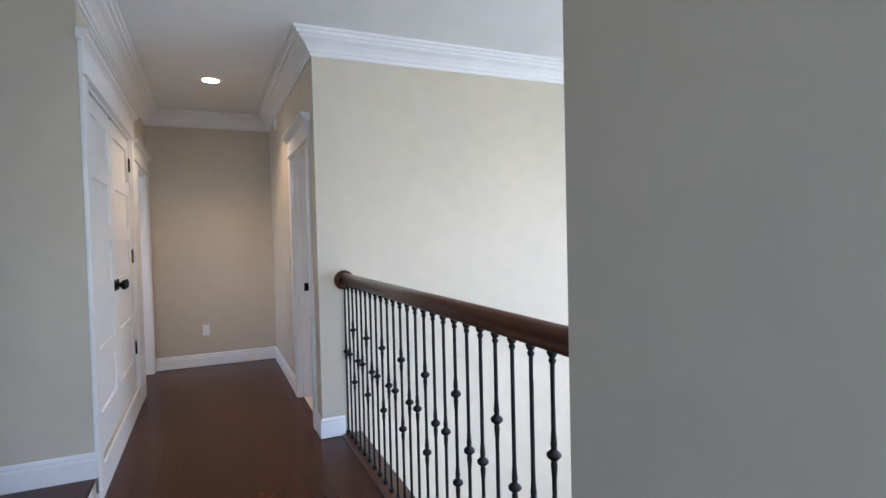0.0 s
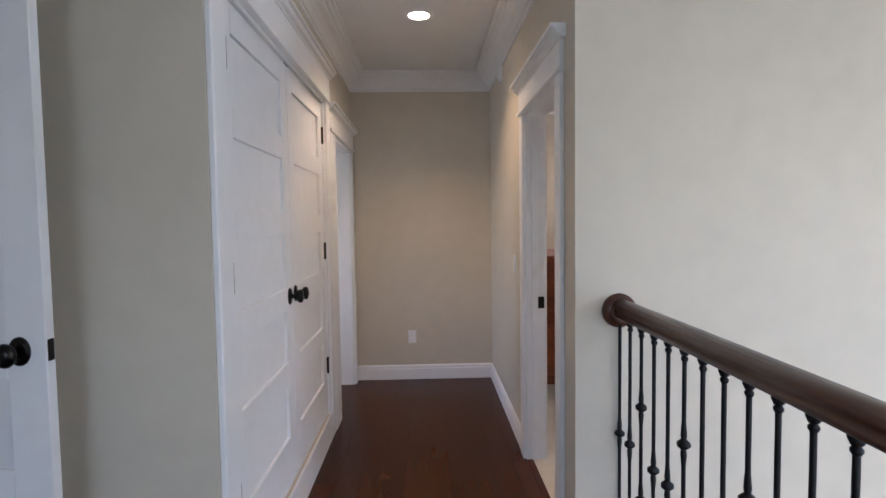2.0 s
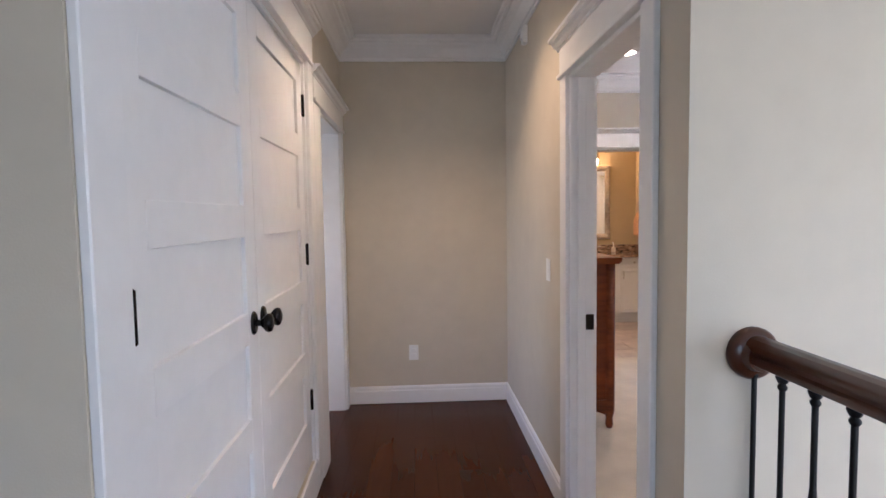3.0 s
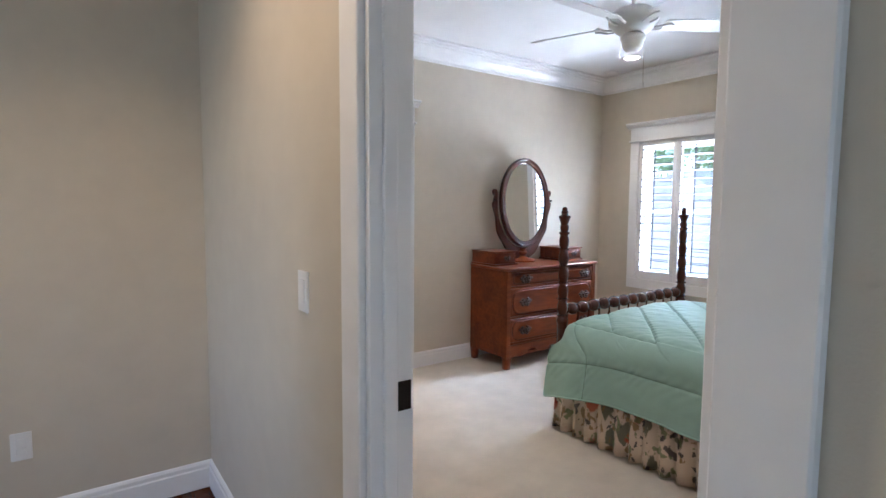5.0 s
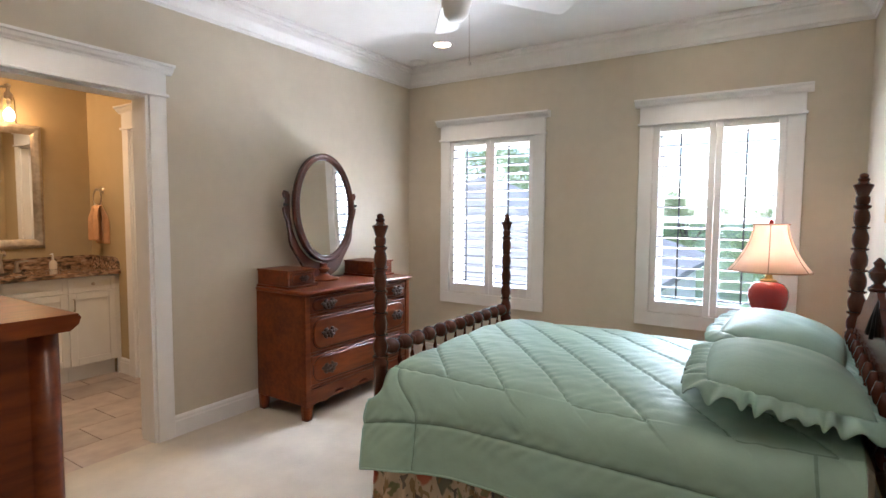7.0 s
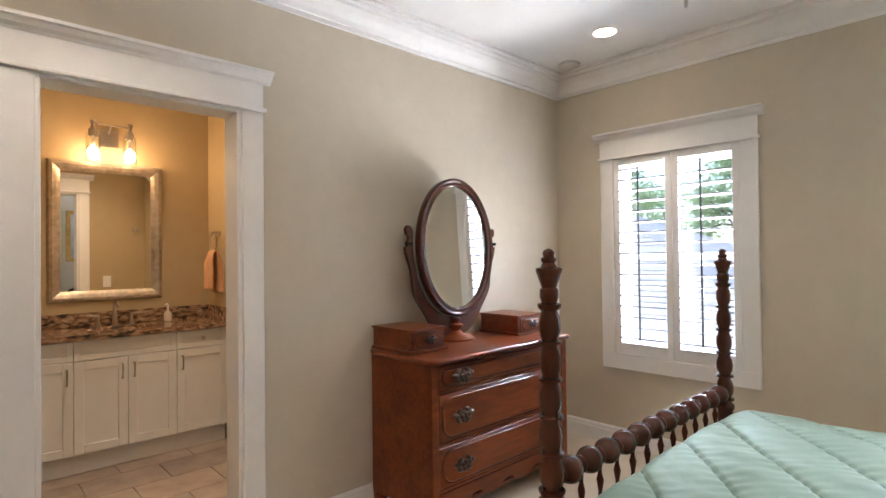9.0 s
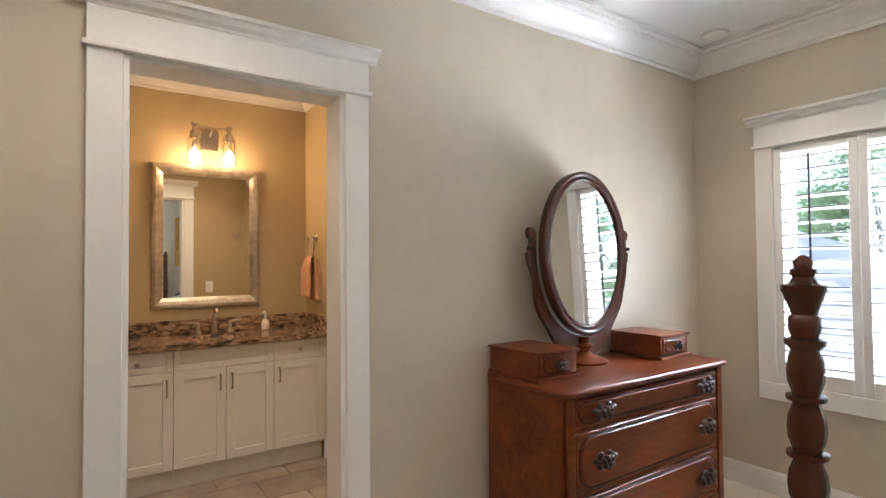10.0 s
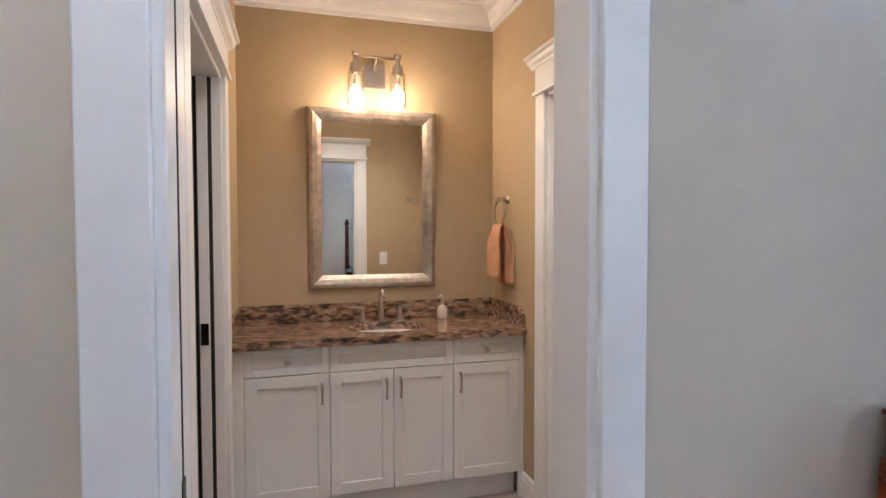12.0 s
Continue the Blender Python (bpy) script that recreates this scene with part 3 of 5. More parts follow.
window("window_1", "white cased window with open louvred shutters", *W1)
window("window_2", "white cased window with open louvred shutters behind the lamp", *W2)

# ---- bathroom side doors ----
door_7 = thing("door_7", "white cased pocket door partly slid into the wall", "door", (TX0, LD0, 0), kind="structure")
m = frame_of((TX0, 0, 0), (0, -1, 0))
casing(door_7, m, -LD1, -LD0, 0, 2.05)
jambs(door_7, m, -LD1, -LD0, 0, 2.05, 0.14)
part("pocket_slot", box(B(), -LD1 + 0.0175, -LD1 + 0.020, -0.105, -0.035, 0, 2.03, 0, m), DARKGAP, door_7)
part("door_leaf", box(B(), -LD1 + 0.012, -LD1 + 0.030, -0.09, -0.05, 0.01, 2.03, 0.002, m), TRIM, door_7)
part("edge_pull", box(B(), -LD1 + 0.028, -LD1 + 0.032, -0.085, -0.055, 0.93, 1.02, 0, m), BRONZE, door_7)
door_8 = thing("door_8", "closed white door beside the vanity", "door", (TX1, RD0, 0), kind="structure")
m = frame_of((TX1, 0, 0), (0, 1, 0))
casing(door_8, m, RD0, RD1, 0, 2.05)
jambs(door_8, m, RD0, RD1, 0, 2.05, 0.14)
leaf(door_8, m, RD0 + 0.02, RD1 - 0.02, 0.012, 2.03, -0.06)

# ---- hall things ----
railing = thing("stair_railing", "dark wooden handrail with black iron balusters along the stairwell", "railing", (1.474, VOID_Y, 0))
RX = 1.474
bm = B()
prof = [(-0.030, -0.030), (-0.020, -0.036), (0.020, -0.036), (0.030, -0.030), (0.030, -0.016), (0.024, -0.010), (0.033, 0.004), (0.033, 0.018),
        (0.022, 0.031), (0.008, 0.036), (-0.008, 0.036), (-0.022, 0.031), (-0.033, 0.018), (-0.033, 0.004), (-0.024, -0.010), (-0.030, -0.016)]
prism(bm, prof, VOID_Y - NEAR_Y + 0.1, frame_of((RX, NEAR_Y - 0.1, 1.088), (0, 1, 0)))
for f in bm.faces:
    f.smooth = len(f.verts) == 4
part("handrail", bm, RAILWOOD, railing, "polished dark wooden handrail")
bm = lathe(B(), [(0.068, 0), (0.068, 0.012), (0.060, 0.022), (0.044, 0.028), (0.038, 0.05)], pose(RX, VOID_Y, 1.075, 90, 0, 0), 28)
part("rosette", bm, RAILWOOD, railing, "round dark wooden wall rosette")
bm = B()
box(bm, 1.43, 1.572, NEAR_Y, VOID_Y, -0.016, 0.012, 0.006)
part("nosing", bm, RAILWOOD, railing, "dark wooden floor nosing")


def baluster(knuckles):
    bm = B()
    tube(bm, [(0, 0, 0.012), (0, 0, 1.055)], 0.0068, 8)
    for z0, z1 in ((0.012, 0.035), (1.032, 1.056)):
        lathe(bm, [(0.011, z0), (0.016, (z0 + z1) / 2), (0.011, z1)], IDENT, 8)
    lathe(bm, [(0.007, 1.012), (0.011, 1.018), (0.011, 1.024), (0.007, 1.03)], IDENT, 8)
    for k in knuckles:
        lathe(bm, [(0.007, k - 0.065), (0.010, k - 0.028), (0.008, k - 0.016), (0.021, k - 0.004), (0.021, k + 0.004), (0.008, k + 0.016),
                   (0.010, k + 0.028), (0.007, k + 0.065)], IDENT, 8)
    return mesh_of("baluster", bm, BLACKIRON)


one, two = baluster([0.582]), baluster([0.42, 0.762])
for k in range(26):
    ob = new("baluster", two if k % 3 == 2 else one)
    ob.parent = railing
    ob.matrix_parent_inverse = railing.matrix_world.inverted()
    ob.location = (RX, 3.675 - 0.1048 * k, 0)


def wallplate(name, label, category, m, z, slots):
    t = thing(name, label, category, m.translation + Vector((0, 0, z)))
    part("plate", box(B(), -0.036, 0.036, 0, 0.006, z - 0.058, z + 0.058, 0.003, m, 2), PLASTIC, t)
    for dz, w, h in slots:
        part("insert", box(B(), -w, w, 0.004, 0.0095, z + dz - h, z + dz + h, 0.002, m), PLASTIC, t)
    return t


OUT = [(0.02, 0.017, 0.014), (-0.02, 0.017, 0.014)]
wallplate("power_outlet", "white double power outlet low on the hall end wall", "outlet", frame_of((0.573, HY1, 0), (-1, 0, 0)), 0.392, OUT)
wallplate("light_switch", "white rocker light switch beside the bedroom door", "switch", frame_of((HX1, 5.108, 0), (0, 1, 0)), 1.149, [(0, 0.017, 0.034)])
wallplate("light_switch", "white light switch on the tan bathroom wall", "switch", frame_of((3.28, TY0 + 0.003, 0), (1, 0, 0)), 1.15, [(0, 0.017, 0.034)])
t = thing("door_chime", "small white sensor box high on the hall wall", "sensor", (HX1, 5.63, 2.53))
m = frame_of((HX1, 5.63, 2.525), (0, 1, 0))
part("body", box(B(), -0.03, 0.03, 0, 0.03, -0.055, 0.055, 0.008, m, 2), PLASTIC, t)
part("lens", box(B(), -0.02, 0.02, 0.03, 0.038, -0.03, 0.02, 0.004, m, 2), PLASTIC, t)


def downlight(x, y):
    t = thing("ceiling_downlight", "lit round recessed ceiling light with a white rim", "ceiling light", (x, y, TOP), "recessed ceiling lights")
    part("rim", lathe(B(), [(0.066, 0.0), (0.070, -0.006), (0.084, -0.007), (0.094, 0.0)], pose(x, y, TOP), 32), TRIM, t)
    part("diffuser", lathe(B(), [(0.066, -0.002), (0.03, -0.008), (0.002, -0.009)], pose(x, y, TOP), 28), GLOW, t, "glowing warm lamp lens")
    return t


dl = downlight(0.69, 5.05)
# the last three fixtures are unseen, added to carry the extra beams
for x, y in ((5.0, 6.70), (5.0, 4.83), (2.35, 6.70), (2.35, 4.83), (2.9, 8.35)):
    copy_thing(dl, Matrix.Translation((x, y, TOP)))
# plain round disc on the ceiling, taken as a vent
t = thing("ceiling_speaker", "small round white ceiling vent disc", "ceiling vent", (5.31, 7.16, TOP))
part("disc", lathe(B(), [(0.075, 0), (0.07, -0.012), (0.05, -0.02), (0.002, -0.021)], pose(5.31, 7.16, TOP), 28), PLASTIC, t)
t = thing("door_stopper", "small dark spring door stop on the base board", "door stop", (-0.33, RET_Y, STEP))
part("stem", tube(B(), [(-0.33, RET_Y - 0.014, 0.235), (-0.33, RET_Y - 0.075, 0.235)], 0.006), BRONZE, t)
part("tip", lathe(B(), [(0.013, 0), (0.015, 0.006), (0.013, 0.016)], pose(-0.33, RET_Y - 0.072, 0.235, 90, 0, 0), 14), BRONZE, t)

# ---- bed ----
SAGE = material("sage_green_cotton", (0.29, 0.43, 0.36), 0.5, vary=0.05, scale=4, bump=0.3, bump_scale=35, spec=0.38)
LINEN = material("cream_linen", (0.72, 0.68, 0.60), 0.85, vary=0.05, scale=8, bump=0.2, bump_scale=120)


def floral():
    m = bpy.data.materials.new("floral_print_cotton")
    m.use_nodes = True
    nt = m.node_tree
    b = nt.nodes["Principled BSDF"]
    b.inputs["Roughness"].default_value = 0.8
    tc = nt.nodes.new("ShaderNodeTexCoord")
    last = None
    layers = [((0.06, 0.07, 0.045), 12, 0.32, 3), ((0.25, 0.15, 0.06), 17, 0.25, 11), ((0.035, 0.035, 0.05), 16, 0.26, 13), ((0.40, 0.065, 0.03), 6.5, 0.26, 5), ((0.16, 0.19, 0.09), 13, 0.24, 7)]
    for color, scale, size, seed in layers:
        mp = nt.nodes.new("ShaderNodeMapping")
        mp.inputs["Location"].default_value = (seed * 0.37, seed * 0.11, seed * 0.23)
        mp.inputs["Scale"].default_value = (1, 1, 0.6) if seed in (3, 11) else (1, 1, 1)
        nz = nt.nodes.new("ShaderNodeTexNoise")
        nz.inputs["Scale"].default_value, nz.inputs["Detail"].default_value = scale * 0.9, 3
        mixv = nt.nodes.new("ShaderNodeMixRGB")
        mixv.inputs[0].default_value = 0.16
        vo = nt.nodes.new("ShaderNodeTexVoronoi")
        vo.inputs["Scale"].default_value = scale
        nt.links.new(tc.outputs["Object"], mp.inputs[0])
        nt.links.new(mp.outputs[0], nz.inputs["Vector"])
        nt.links.new(mp.outputs[0], mixv.inputs[1])
        nt.links.new(nz.outputs["Color"], mixv.inputs[2])
        nt.links.new(mixv.outputs[0], vo.inputs["Vector"])
        rp = nt.nodes.new("ShaderNodeValToRGB")
        rp.color_ramp.elements[0].position, rp.color_ramp.elements[1].position = size, size + 0.07
        rp.color_ramp.elements[0].color, rp.color_ramp.elements[1].color = (0.85, 0.85, 0.85, 1), (0, 0, 0, 1)
        nt.links.new(vo.outputs["Distance"], rp.inputs[0])
        mx = nt.nodes.new("ShaderNodeMixRGB")
        mx.inputs[1].default_value, mx.inputs[2].default_value = (0.62, 0.50, 0.37, 1), (*color, 1)
        if last:
            nt.links.new(last.outputs[0], mx.inputs[1])
        nt.links.new(rp.outputs[0], mx.inputs[0])
        last = mx
    nt.links.new(last.outputs[0], b.inputs["Base Color"])
    return m


FLORAL = floral()
PX0, PX1, PYF, PYH = 3.28, 4.618, 5.918, 4.02


def post_profile(height, start, base_r=0.036):
    p = [(0.026, 0.0), (0.032, 0.02), (0.030, 0.10), (0.036, 0.13), (0.036, start - 0.06), (0.042, start - 0.05), (0.042, start - 0.035), (0.028, start - 0.02)]
    z = start - 0.02
    top = height - 0.17
    n = max(1, round((top - z) / 0.112))
    h = (top - z) / n
    for k in range(n):
        s = 1.0 - 0.16 * k / n
        for fr, r in ((0.03, 0.028), (0.06, 0.041), (0.14, 0.042), (0.17, 0.028), (0.21, 0.030), (0.38, 0.0375), (0.58, 0.0395), (0.78, 0.0365), (0.94, 0.029)):
            p.append((r * s, z + fr * h))
        z += h
    for dz, r in ((0.004, 0.036), (0.014, 0.037), (0.018, 0.024), (0.034, 0.030), (0.054, 0.029), (0.060, 0.023), (0.100, 0.038), (0.104, 0.041), (0.114, 0.041),
                  (0.118, 0.026), (0.130, 0.019), (0.134, 0.024), (0.143, 0.024), (0.147, 0.017), (0.158, 0.019), (0.166, 0.013), (0.170, 0.003)):
        p.append((r, z + dz))
    return p


bed = thing("four_poster_bed", "dark turned spool bed with a made-up sage green cover", "bed", (3.95, 5.0, 0))
for x in (PX0, PX1):
    part("bedpost", lathe(B(), post_profile(1.39, 0.72), pose(x, PYF, 0), 24, 0.9, 0.9), DARKWOOD, bed, "low turned foot post with a finial")
    part("bedpost", lathe(B(), post_profile(1.60, 0.72), pose(x, PYH, 0), 24), DARKWOOD, bed, "tall turned head post with a finial")
ln = PX1 - PX0 - 0.06
p = []
n = 12
for k in range(n):
    x0 = k * ln / n
    q = ln / n
    for fr, r in ((0.0, 0.015), (0.05, 0.025), (0.10, 0.026), (0.14, 0.015), (0.20, 0.015), (0.26, 0.026), (0.36, 0.036), (0.50, 0.0405), (0.64, 0.040), (0.78, 0.034), (0.88, 0.024), (0.93, 0.015)):
        p.append((r, x0 + fr * q))
part("foot_rail", lathe(B(), p, pose(PX0 + 0.03, PYF, 0.745, 0, 90, 0), 18), DARKWOOD, bed, "spool-turned foot rail")
for k in range(n):
    x = PX0 + 0.03 + (k + 0.12) * ln / n
    part("spindle", lathe(B(), [(0.007, 0.40), (0.011, 0.43), (0.007, 0.47), (0.010, 0.56), (0.006, 0.63), (0.012, 0.665), (0.006, 0.69), (0.008, 0.73)],
                          pose(x, PYF, 0), 10), DARKWOOD, bed)
part("lower_foot_rail", box(B(), PX0 + 0.02, PX1 - 0.02, PYF - 0.02, PYF + 0.02, 0.34, 0.41, 0.008), DARKWOOD, bed)
for x in (PX0, PX1):
    part("side_rail", box(B(), x - 0.018, x + 0.018, PYH + 0.02, PYF - 0.02, 0.27, 0.40, 0.006), DARKWOOD, bed)
out = [(-0.64, 0.50), (0.64, 0.50), (0.64, 0.84), (0.56, 0.86), (0.48, 0.93), (0.36, 0.96), (0.28, 1.02), (0.16, 1.06), (0.08, 1.11), (-0.08, 1.11), (-0.16, 1.06),
       (-0.28, 1.02), (-0.36, 0.96), (-0.48, 0.93), (-0.56, 0.86), (-0.64, 0.84)]
bm = plate(B(), out, 0.024, pose((PX0 + PX1) / 2, PYH - 0.012, 0))
part("headboard", bm, DARKWOOD, bed, "shaped dark wooden headboard panel")
part("headboard_finial", lathe(B(), [(0.030, 0), (0.034, 0.012), (0.014, 0.03), (0.030, 0.055), (0.034, 0.075), (0.016, 0.095), (0.020, 0.11), (0.004, 0.13)],
                               pose((PX0 + PX1) / 2, PYH, 1.105), 18), DARKWOOD, bed)
for k in range(9):
    x = PX0 + 0.12 + k * (ln - 0.18) / 8
    part("head_spindle", lathe(B(), [(0.012, 0.62), (0.022, 0.66), (0.012, 0.70), (0.022, 0.74), (0.012, 0.78), (0.022, 0.82), (0.010, 0.86)],
                               pose(x, PYH + 0.03, 0), 10), DARKWOOD, bed)
t = thing("hanging_ornament", "small dark ornament hanging from the headboard", "ornament", (3.80, 4.05, 0.98))
bm = B()
for k in range(7):
    aa = k * 0.9
    tube(bm, [(3.80, 4.035, 1.09), (3.80 + 0.012 * math.cos(aa), 4.04 + 0.01 * math.sin(aa), 1.03), (3.80 + 0.03 * math.cos(aa), 4.045 + 0.018 * math.sin(aa), 0.95 + 0.01 * k % 0.03)],
         [0.003, 0.005, 0.008], 6)
part("strands", bm, BLACKIRON, t)

part("box_spring", box(B(), PX0 + 0.03, PX1 - 0.03, PYH + 0.05, PYF - 0.07, 0.20, 0.42, 0.02), LINEN, bed)
mattress = solid("mattress", box(B(), PX0 + 0.02, PX1 - 0.02, PYH + 0.05, PYF - 0.07, 0.422, 0.655, 0.05, seg=3), LINEN, "cream mattress under the cover", "mattress")

XC = (PX0 + PX1) / 2

# darker green paints the shade that lies in the seam grooves
SEAM_SHADE = material("sage_green_seam_shade", (0.19, 0.30, 0.245), 0.7, vary=0.1, scale=60)


def bed_cover():
    """Quilted comforter: lies flat, rolls over the edges and hangs down the sides and the foot; stitched in slanting channels."""
    half, r, drop = 0.60, 0.14, 0.255
    y_head, y_foot, rf = 4.10, 5.79, 0.075
    na, nb = 400, 400
    amax = half + r * math.pi / 2 + drop
    bmax = (y_foot - y_head) + rf * math.pi / 2 + 0.20

    def roll(s, flat, r):
        if s <= flat:
            return s, 0.0
        q = s - flat
        if q < r * math.pi / 2:
            return flat + r * math.sin(q / r), r * (1 - math.cos(q / r))
        d = q - r * math.pi / 2
        return flat + r + (0.10 if r > 0.1 else 0.02) * d, r + d

    def stitch(a, b):
        v = (b - 0.85 * a) / 0.275 - 0.30
        edge = half + 0.07
        d = 9.0
        if abs(a) < edge:
            d = abs(v - round(v)) * 0.275 * 0.76
        if int(v) % 2 == 0 or b > 1.4:          # the seam turns along the edge between every other pair of channels
            d = min(d, abs(abs(a) - edge))
        d = min(d, abs(abs(a) - (half + 0.27)))
        if abs(a) > edge:
            d = min(d, abs(b - 0.12), abs(b - 1.70))
        return d

    bm = B()
    rows = []
    for j in range(nb + 1):
        b = bmax * j / nb
        row = []
        for i in range(na + 1):
            a = -amax + 2 * amax * i / na
            ox, dx = roll(abs(a), half, r)
            oy, dy = roll(b, y_foot - y_head, rf)
            hang = min(1.0, max(0.0, (dx / r - 0.10) / 1.10))
            hang = hang * hang * (3 - 2 * hang)          # the side hangs past the foot post in a loose corner
            end = max(0.0, b / bmax - 0.72) / 0.28
            oy += (b * 0.905 - oy) * hang
            dy *= 1 - hang
            ox += hang * 0.045 * end
            dx += hang * 0.07 * end ** 2
            drop_z = (dx ** 5 + dy ** 5) ** 0.2
            q = stitch(a, b)
            puff = 0.006 * (1 - math.exp(-(q / 0.009) ** 2)) + 0.010 * (1 - math.exp(-q / 0.06))
            wob = 0.012 * noise.noise(Vector((a * 3.1, b * 2.7, 0.4))) + 0.004 * noise.noise(Vector((a * 14, b * 11, 2.0)))
            along = a + 0.85 * b
            wr = 0.0022 * math.exp(-q / 0.045) * math.sin(95 * along + 5 * noise.noise(Vector((a * 6, b * 6, 7))))
            wr += 0.005 * max(0, noise.noise(Vector((a * 2.2, b * 9 + a * 4, 5)))) * noise.noise(Vector((a * 9, b * 26, 3)))
            up = puff + wob + wr
            side = min(1.0, dx / r)
            foot = min(1.0, dy / rf)
            fold = 0.016 * math.sin(b * 8 + 2 * noise.noise(Vector((b * 2, 1, 0)))) * max(0, dx - 0.16) / 0.3
            x = (ox + side * (up + fold)) * (1 if a > 0 else -1)
            crown = 0.03 * (1 - min(1, abs(a) / half) ** 2)
            z = 0.685 + crown * (1 - foot) - drop_z + up * (1 - 0.8 * max(side, foot))
            row.append(bm.verts.new((XC + x, y_head + oy + foot * up * 0.6, z)))
        rows.append(row)
    for j in range(nb):
        for i in range(na):
            f = bm.faces.new((rows[j][i], rows[j][i + 1], rows[j + 1][i + 1], rows[j + 1][i]))
            f.smooth = True
            # faces along a seam take the painted groove shade
            if stitch(-amax + 2 * amax * (i + 0.5) / na, bmax * (j + 0.5) / nb) < 0.0030:
                f.material_index = 1
    bmesh.ops.recalc_face_normals(bm, faces=bm.faces[:])
    hem = [v.co.copy() for v in [rw[0] for rw in rows] + rows[-1][1:-1] + [rw[-1] for rw in rows[::-1]]]
    t = thing("bed_comforter", "quilted sage green comforter spread over the bed", "comforter", (XC, 5.0, 0.68))
    ob = part("quilted_cover", bm, SAGE, t)
    ob.data.materials.append(SEAM_SHADE)
    part("hem_piping", tube(B(), hem[::2], 0.005, 6), SAGE, t)
    sm = ob.modifiers.new("thickness", 'SOLIDIFY')
    sm.thickness, sm.offset = 0.02, -1
    return ob


bed_cover()


def bed_skirt():
    bm = B()
    path = [(3.235, 4.08), (3.235, 5.905), (4.675, 5.905), (4.675, 4.08)]
    pts = []
    for (xa, ya), (xb, yb) in zip(path, path[1:]):
        length = math.hypot(xb - xa, yb - ya)
        n = int(length / 0.007)
        for k in range(n):
            f = k / n
            pts.append((xa + (xb - xa) * f, ya + (yb - ya) * f, (ya - yb) / length * -1, (xb - xa) / length * -1, f * length))
    rings = []
    for x, y, nx, ny, s in pts:
        w = (0.5 + 0.5 * math.sin(s * 66 + 3.2 * noise.noise(Vector((s * 3, x, y))))) ** 0.7
        col = []
        for k in range(6):
            q = k / 5
            o = 0.004 + (0.046 * w + 0.006) * (0.25 + 0.75 * q)
            col.append(bm.verts.new((x - nx * o, y - ny * o, 0.36 - 0.34 * q)))
        rings.append(col)
    for a, b in zip(rings, rings[1:]):
        for k in range(5):
            f = bm.faces.new((a[k], b[k], b[k + 1], a[k + 1]))
            f.smooth = True
    ob = solid("bed_skirt", bm, FLORAL, "gathered floral print bed skirt reaching the carpet", "bed skirt")
    sm = ob.modifiers.new("thickness", 'SOLIDIFY')
    sm.thickness = 0.004
    return ob


bed_skirt()


def pillow(x, y, z, rz, tilt, lx=0.62, ly=0.48, h=0.10):
    m = pose(x, y, z, tilt, 0, rz)
    t = thing("pillow", "plump sage green pillow with a ruffled edge", "pillow", (x, y, z), "pillows on the bed")
    bm = B()
    n = 36
    for sgn in (1, -1):
        rows = []
        for j in range(n + 1):
            row = []
            for i in range(n + 1):
                u, v = -1 + 2 * i / n, -1 + 2 * j / n
                e = max(0.0, (1 - abs(u) ** 2.6)) ** 0.55 * max(0.0, (1 - abs(v) ** 2.6)) ** 0.55
                pin = 1 - 0.05 * (u * u * v * v)
                zz = sgn * h * e + 0.006 * noise.noise(Vector((u * 3 + x, v * 3, sgn))) * e
                row.append(bm.verts.new(m @ Vector((u * lx / 2 * pin, v * ly / 2 * pin, zz))))
            rows.append(row)
        for j in range(n):
            for i in range(n):
                f = bm.faces.new((rows[j][i], rows[j][i + 1], rows[j + 1][i + 1], rows[j + 1][i]))
                f.smooth = True
    bmesh.ops.remove_doubles(bm, verts=bm.verts[:], dist=0.0005)
    bmesh.ops.recalc_face_normals(bm, faces=bm.faces[:])
    part("cushion", bm, SAGE, t)
    bm = B()
    pts = []
    per = 4 * 150
    for k in range(per):
        s = k / per * 4
        q, f = int(s), s - int(s)
        c = [(-1, -1), (1, -1), (1, 1), (-1, 1)]
        (ua, va), (ub, vb) = c[q], c[(q + 1) % 4]
        pts.append((ua + (ub - ua) * f, va + (vb - va) * f))
    rings = []
    for k, (u, v) in enumerate(pts):
        d = Vector((u * lx / 2, v * ly / 2, 0))
        o = Vector((u ** 7 * 1.0, v ** 7 * 1.0, 0))
        o.normalize()
        col = []
        for j in range(5):
            q = j / 4
            g = noise.noise(Vector((u * 4, v * 4, x)))
            wave = (0.016 + 0.014 * g) * q * math.sin(k * 0.36 + 3.5 * g) - 0.035 * q * q
            col.append(bm.verts.new(m @ (d * 0.95 + o * ((0.072 + 0.012 * g) * q) + Vector((0, 0, wave)))))
        rings.append(col)
    for k in range(per):
        a, b = rings[k], rings[(k + 1) % per]
        for j in range(4):
            f = bm.faces.new((a[j], b[j], b[j + 1], a[j + 1]))
            f.smooth = True
    ob = part("ruffle", bm, SAGE, t, "gathered sage green ruffle")
    sm = ob.modifiers.new("thickness", 'SOLIDIFY')
    sm.thickness = 0.004
    return t


pillow(3.60, 4.32, 0.815, 4, 7)
pillow(4.29, 4.31, 0.825, -3, 11)

# ---- nightstand and lamp ----
t = thing("nightstand", "dark wooden nightstand beside the bed", "nightstand", (5.06, 4.35, 0))
part("top", box(B(), 4.80, 5.32, 4.13, 4.60, 0.68, 0.71, 0.008, seg=2), MAHOGANY, t)
part("body", box(B(), 4.83, 5.29, 4.15, 4.57, 0.16, 0.68, 0.004), MAHOGANY, t)
